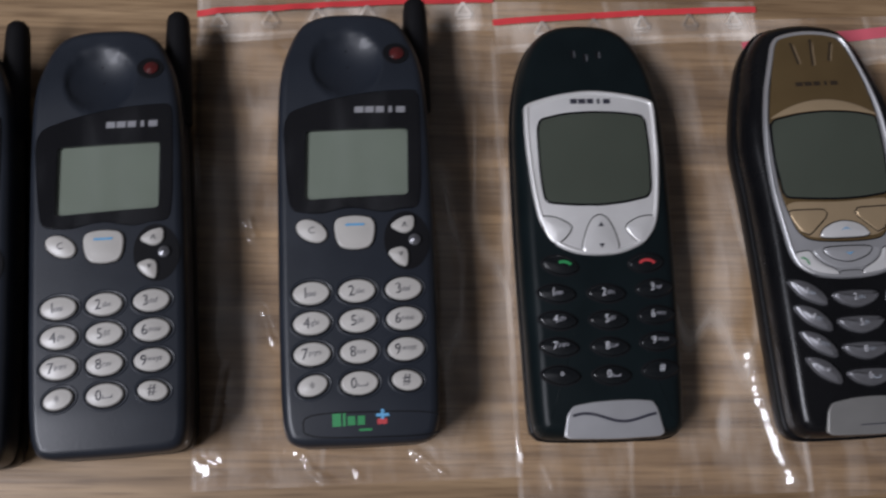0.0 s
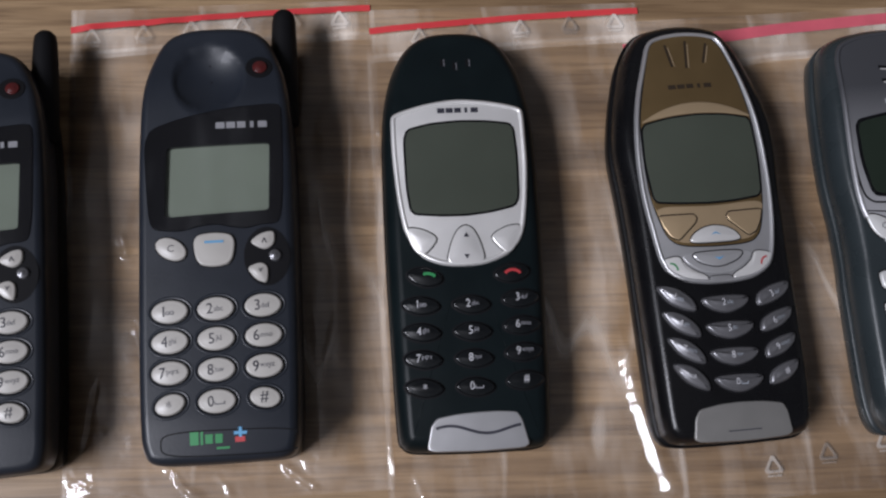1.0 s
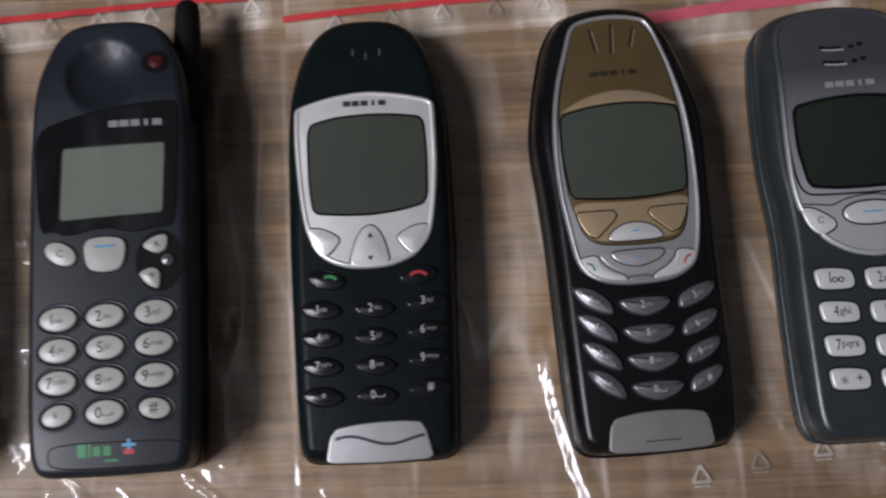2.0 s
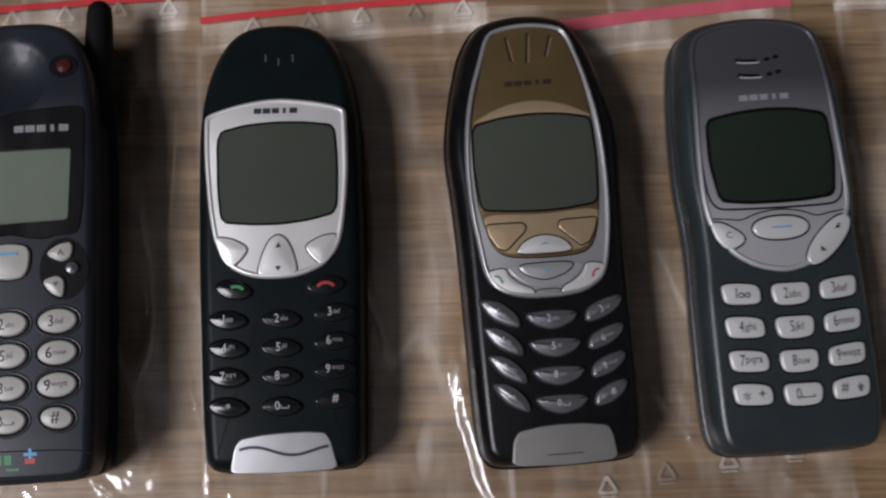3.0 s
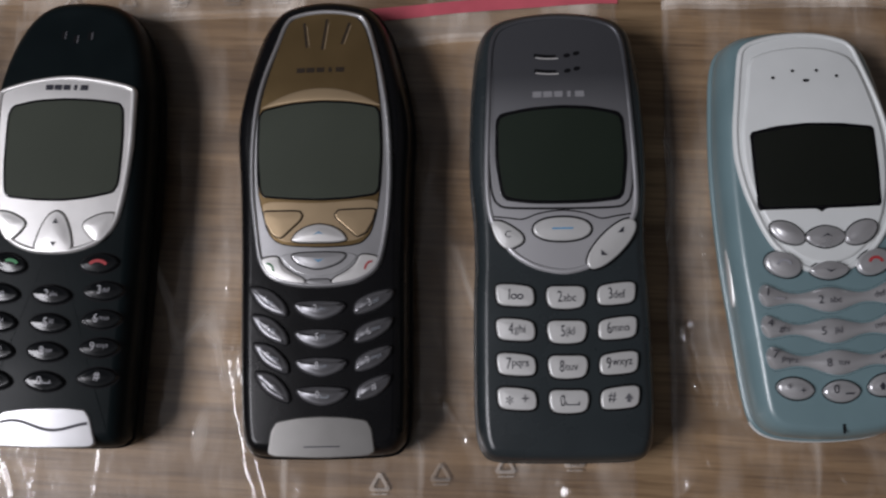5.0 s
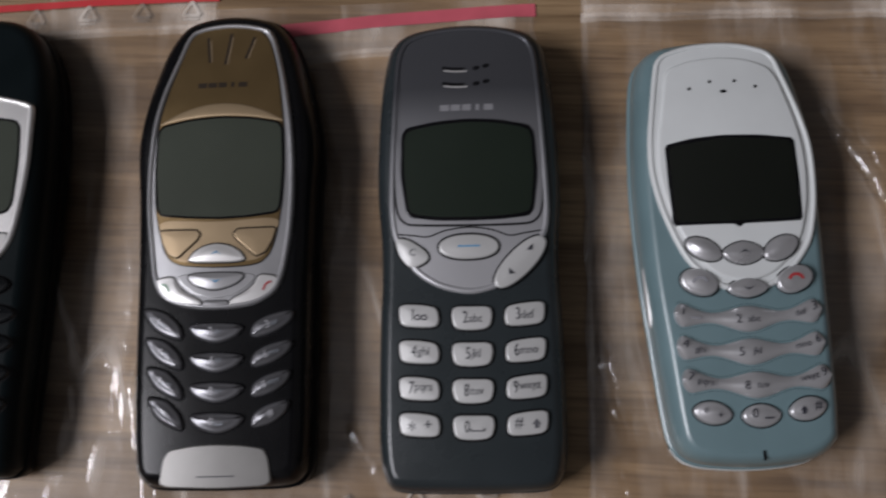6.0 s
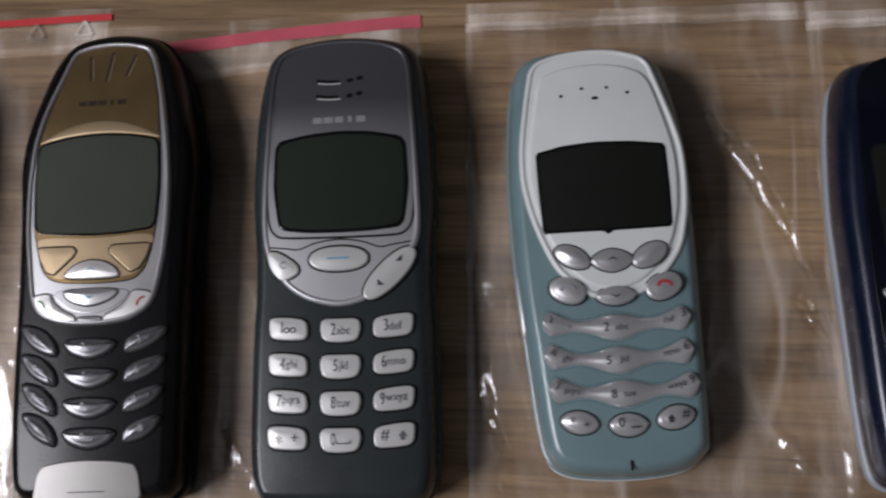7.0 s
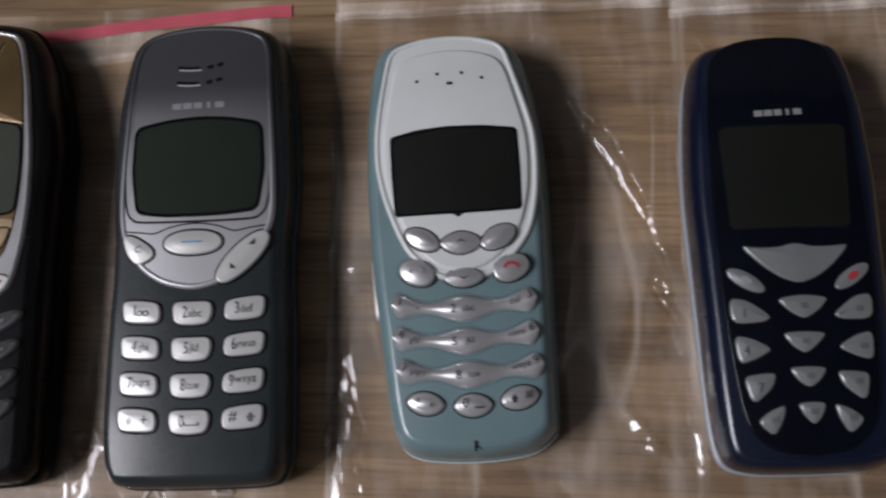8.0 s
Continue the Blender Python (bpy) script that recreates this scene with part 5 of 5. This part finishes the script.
    bar("microphone_notch", box_pts(0.4, -53.3, 0.7, 2.4), GROOVE, ph, top, 0.25)
    # pale bumper round the tail
    ring = [p for p in dense(curve(out, 5)) if p[1] < -49.5]
    i = max(range(len(ring)), key=lambda j: math.hypot(ring[j][0] - ring[j - 1][0], ring[j][1] - ring[j - 1][1]))
    ring = ring[i:] + ring[:i]
    vs, n = [], len(ring)
    for grow, z in ((0.004, 0.8), (0.014, 1.6), (0.018, 3.0), (0.014, 4.2), (0.0, 4.6)):
        vs += [(u * (1 + grow), v * (1 + grow), z) for u, v in ring]
    fs = [(r * n + k, r * n + k + 1, (r + 1) * n + k + 1, (r + 1) * n + k) for r in range(4) for k in range(n - 1)]
    tagged(link_mesh("tail_bumper", vs, fs, WHITE, ph), "pale white tail bumper")
    # side key on the left flank
    vs, fs = [], []
    loop = oval(-12.5, 11.0, 8.0, 1.7, 0, 2.4, 24)
    for d, out_u in ((0, -23.4), (0, -24.3), (0.5, -24.6)):
        for s, z in inset(loop, d):
            vs.append((out_u + 0.06 * (s + 12.5) * 0.9 * -1 + 0.2, s, z))
    n = len(loop)
    for r in range(2):
        fs += [(r * n + i, (r + 1) * n + i, (r + 1) * n + (i + 1) % n, r * n + (i + 1) % n) for i in range(n)]
    fs.append(tuple(2 * n + i for i in range(n))[::-1])
    tagged(link_mesh("side_key", vs, fs, SILVER_KEY, ph), "pale silver side key")
    return ph


mint_phone()


# ---- dark blue phone with wedge keys ----
def blue_phone():
    ph = phone("dark metallic blue bar phone with pale wedge keys", *PLACES["g"])

    def top(u, v):
        return 19.5 - 1.6 * ((u + 0.8) / 22) ** 2 - 3.2 * smooth01((v - 32) / 26) - 1.6 * smooth01((-v - 38) / 18)

    half = [(0, 55.9), (9, 55.4), (15.4, 54.2), (18.6, 51.8), (20.6, 46.5), (22.0, 37), (22.9, 26), (23.4, 14), (23.1, 0), (22.6, -20), (22.2, -36), (21.2, -48), (18.8, -53.4), (13, -55.4), (6, -55.8), (0, -55.9)]
    phone_shell(ph, both(half, -0.8), top, 6.5, BLUE, ICE, 3.8, 8.0, 0, 0, "metallic dark blue cover", "translucent white lower shell", 6, 0.2, (-0.6, -0.6))
    face = cut([(-0.8, 54.6), (-9, 54.0), (-14.6, 51.6), (-17.0, 46), (-18.4, 32), (-19.0, 14), (-19.3, -4), (-18.6, -20), (-17.2, -38), (-15.2, -46), (-10, -50.6), (-0.8, -52), (8.4, -50.6), (13.6, -46), (15.6, -38), (17.0, -20), (17.7, -4), (17.4, 14), (16.8, 32), (15.4, 46), (13.0, 51.6), (7.4, 54)], 2)
    fp = plate("front_panel", face, INK_PANEL, ph, top, 0.5, 0.4, 8, label="blue-black glossy front panel")
    lens = cut([(-15.8, 29.4), (14.4, 28.6), (13.0, 2.6), (-14.9, 3.4)], 1, 0.04)
    plate("screen_bezel", inset(ccw(lens), -0.5), BEZEL, ph, top, 0.56, 0.04, 0, label="grey line round the screen")
    plate("display", lens, LCD_DARK, ph, top, 0.62, 0.02, 0, label="black switched-off display")
    plate("screen_glass", inset(ccw(lens), 0.1), WINDOW, ph, top, 0.8, 0.1, 0).visible_shadow = False
    name_bars(-7.2, 4.7, 32.6, 1.6, MARK_INK, fp, top, 0.58)
    stroke("speaker_slit", [(-0.5, 47.6), (-0.6, 44), (-0.8, 40), (-0.9, 37)], 0.45, BEZEL, fp, top, 0.56)
    key("scroll_key", cut([(-13.9, -1.0), (-9.5, -1.9), (-4.6, -2.0), (-0.8, -1.0), (3.4, -2.2), (8.0, -2.2), (12.5, -1.7), (7.6, -7.0), (3.6, -9.8), (-0.6, -11.2), (-4.8, -9.6), (-9.0, -6.4)], 2), ICE_KEY, ph, top, 1.2, 0.5, 0.5, 0.3, on=0.5, label="pale grey wing-shaped scroll key")
    for u, m, rot in ((-13.1, GREY_INK, -34), (11.9, RED_INK, 34)):
        k = key("call_key", oval(u, -9.8, 5.0, 1.9, rot, 2.0), ICE_KEY, ph, top, 1.1, 0.4, 0.4, 0.3, on=0.5)
        bar("legend", oval(u, -9.8, 1.5, 0.8, rot, n=14), m, k, top, 1.55)
    wedge = {
        "1": [(-17.5, -13.9), (-13.2, -14.6), (-7.8, -18.9), (-9.7, -20.2), (-17.3, -20.3)],
        "4": [(-17.1, -23.0), (-13.1, -23.8), (-8.2, -26.7), (-12, -28.8), (-16.5, -30.2)],
        "7": [(-15.9, -33.0), (-12, -32.4), (-8.1, -32.3), (-9.3, -35.9), (-14.2, -39.9)],
        "*": [(-13.6, -43.7), (-10.6, -41.2), (-6.6, -39.7), (-7.6, -43.5), (-9.9, -47.2)],
        "2": [(-6.6, -14.6), (-0.3, -13.8), (6.0, -14.7), (3.2, -17.8), (-0.3, -19.9), (-3.8, -17.8)],
        "5": [(-6.0, -22.9), (-0.7, -22.7), (4.6, -23.2), (1.8, -26.2), (-1.0, -28.1), (-3.8, -26.2)],
        "8": [(-5.3, -31.2), (-0.8, -31.0), (3.7, -31.4), (1.8, -34.4), (-0.8, -36.2), (-3.4, -34.4)],
        "0": [(-4.1, -39.6), (-0.8, -39.3), (2.5, -39.6), (1.4, -42.6), (-0.6, -44.8), (-2.8, -42.6)],
    }
    right = {"3": flip(wedge["1"], -0.75), "6": flip(wedge["4"], -0.9), "9": flip(wedge["7"], -1.2), "#": flip(wedge["*"], -1.2)}
    for ch, pts in list(wedge.items()) + list(right.items()):
        k = key("number_key", cut(pts, 2, 0.2), ICE_KEY, ph, top, 1.2, 0.5, 0.35, 0.3, on=0.5)
        cu, cv = sum(p[0] for p in pts) / len(pts), sum(p[1] for p in pts) / len(pts)
        if ch in "147":
            legend(ch, cu - (1.2 if ch != "7" else 0.2), cv - (0.3 if ch != "7" else 1.0), 3.0, INK, k, top, 1.62)
        else:
            bar("legend", box_pts(cu + (0.8 if ch in "369#" else 0), cv - 0.3, 1.5, 1.3), DARK_INK, k, top, 1.62)
    return ph


blue_phone()
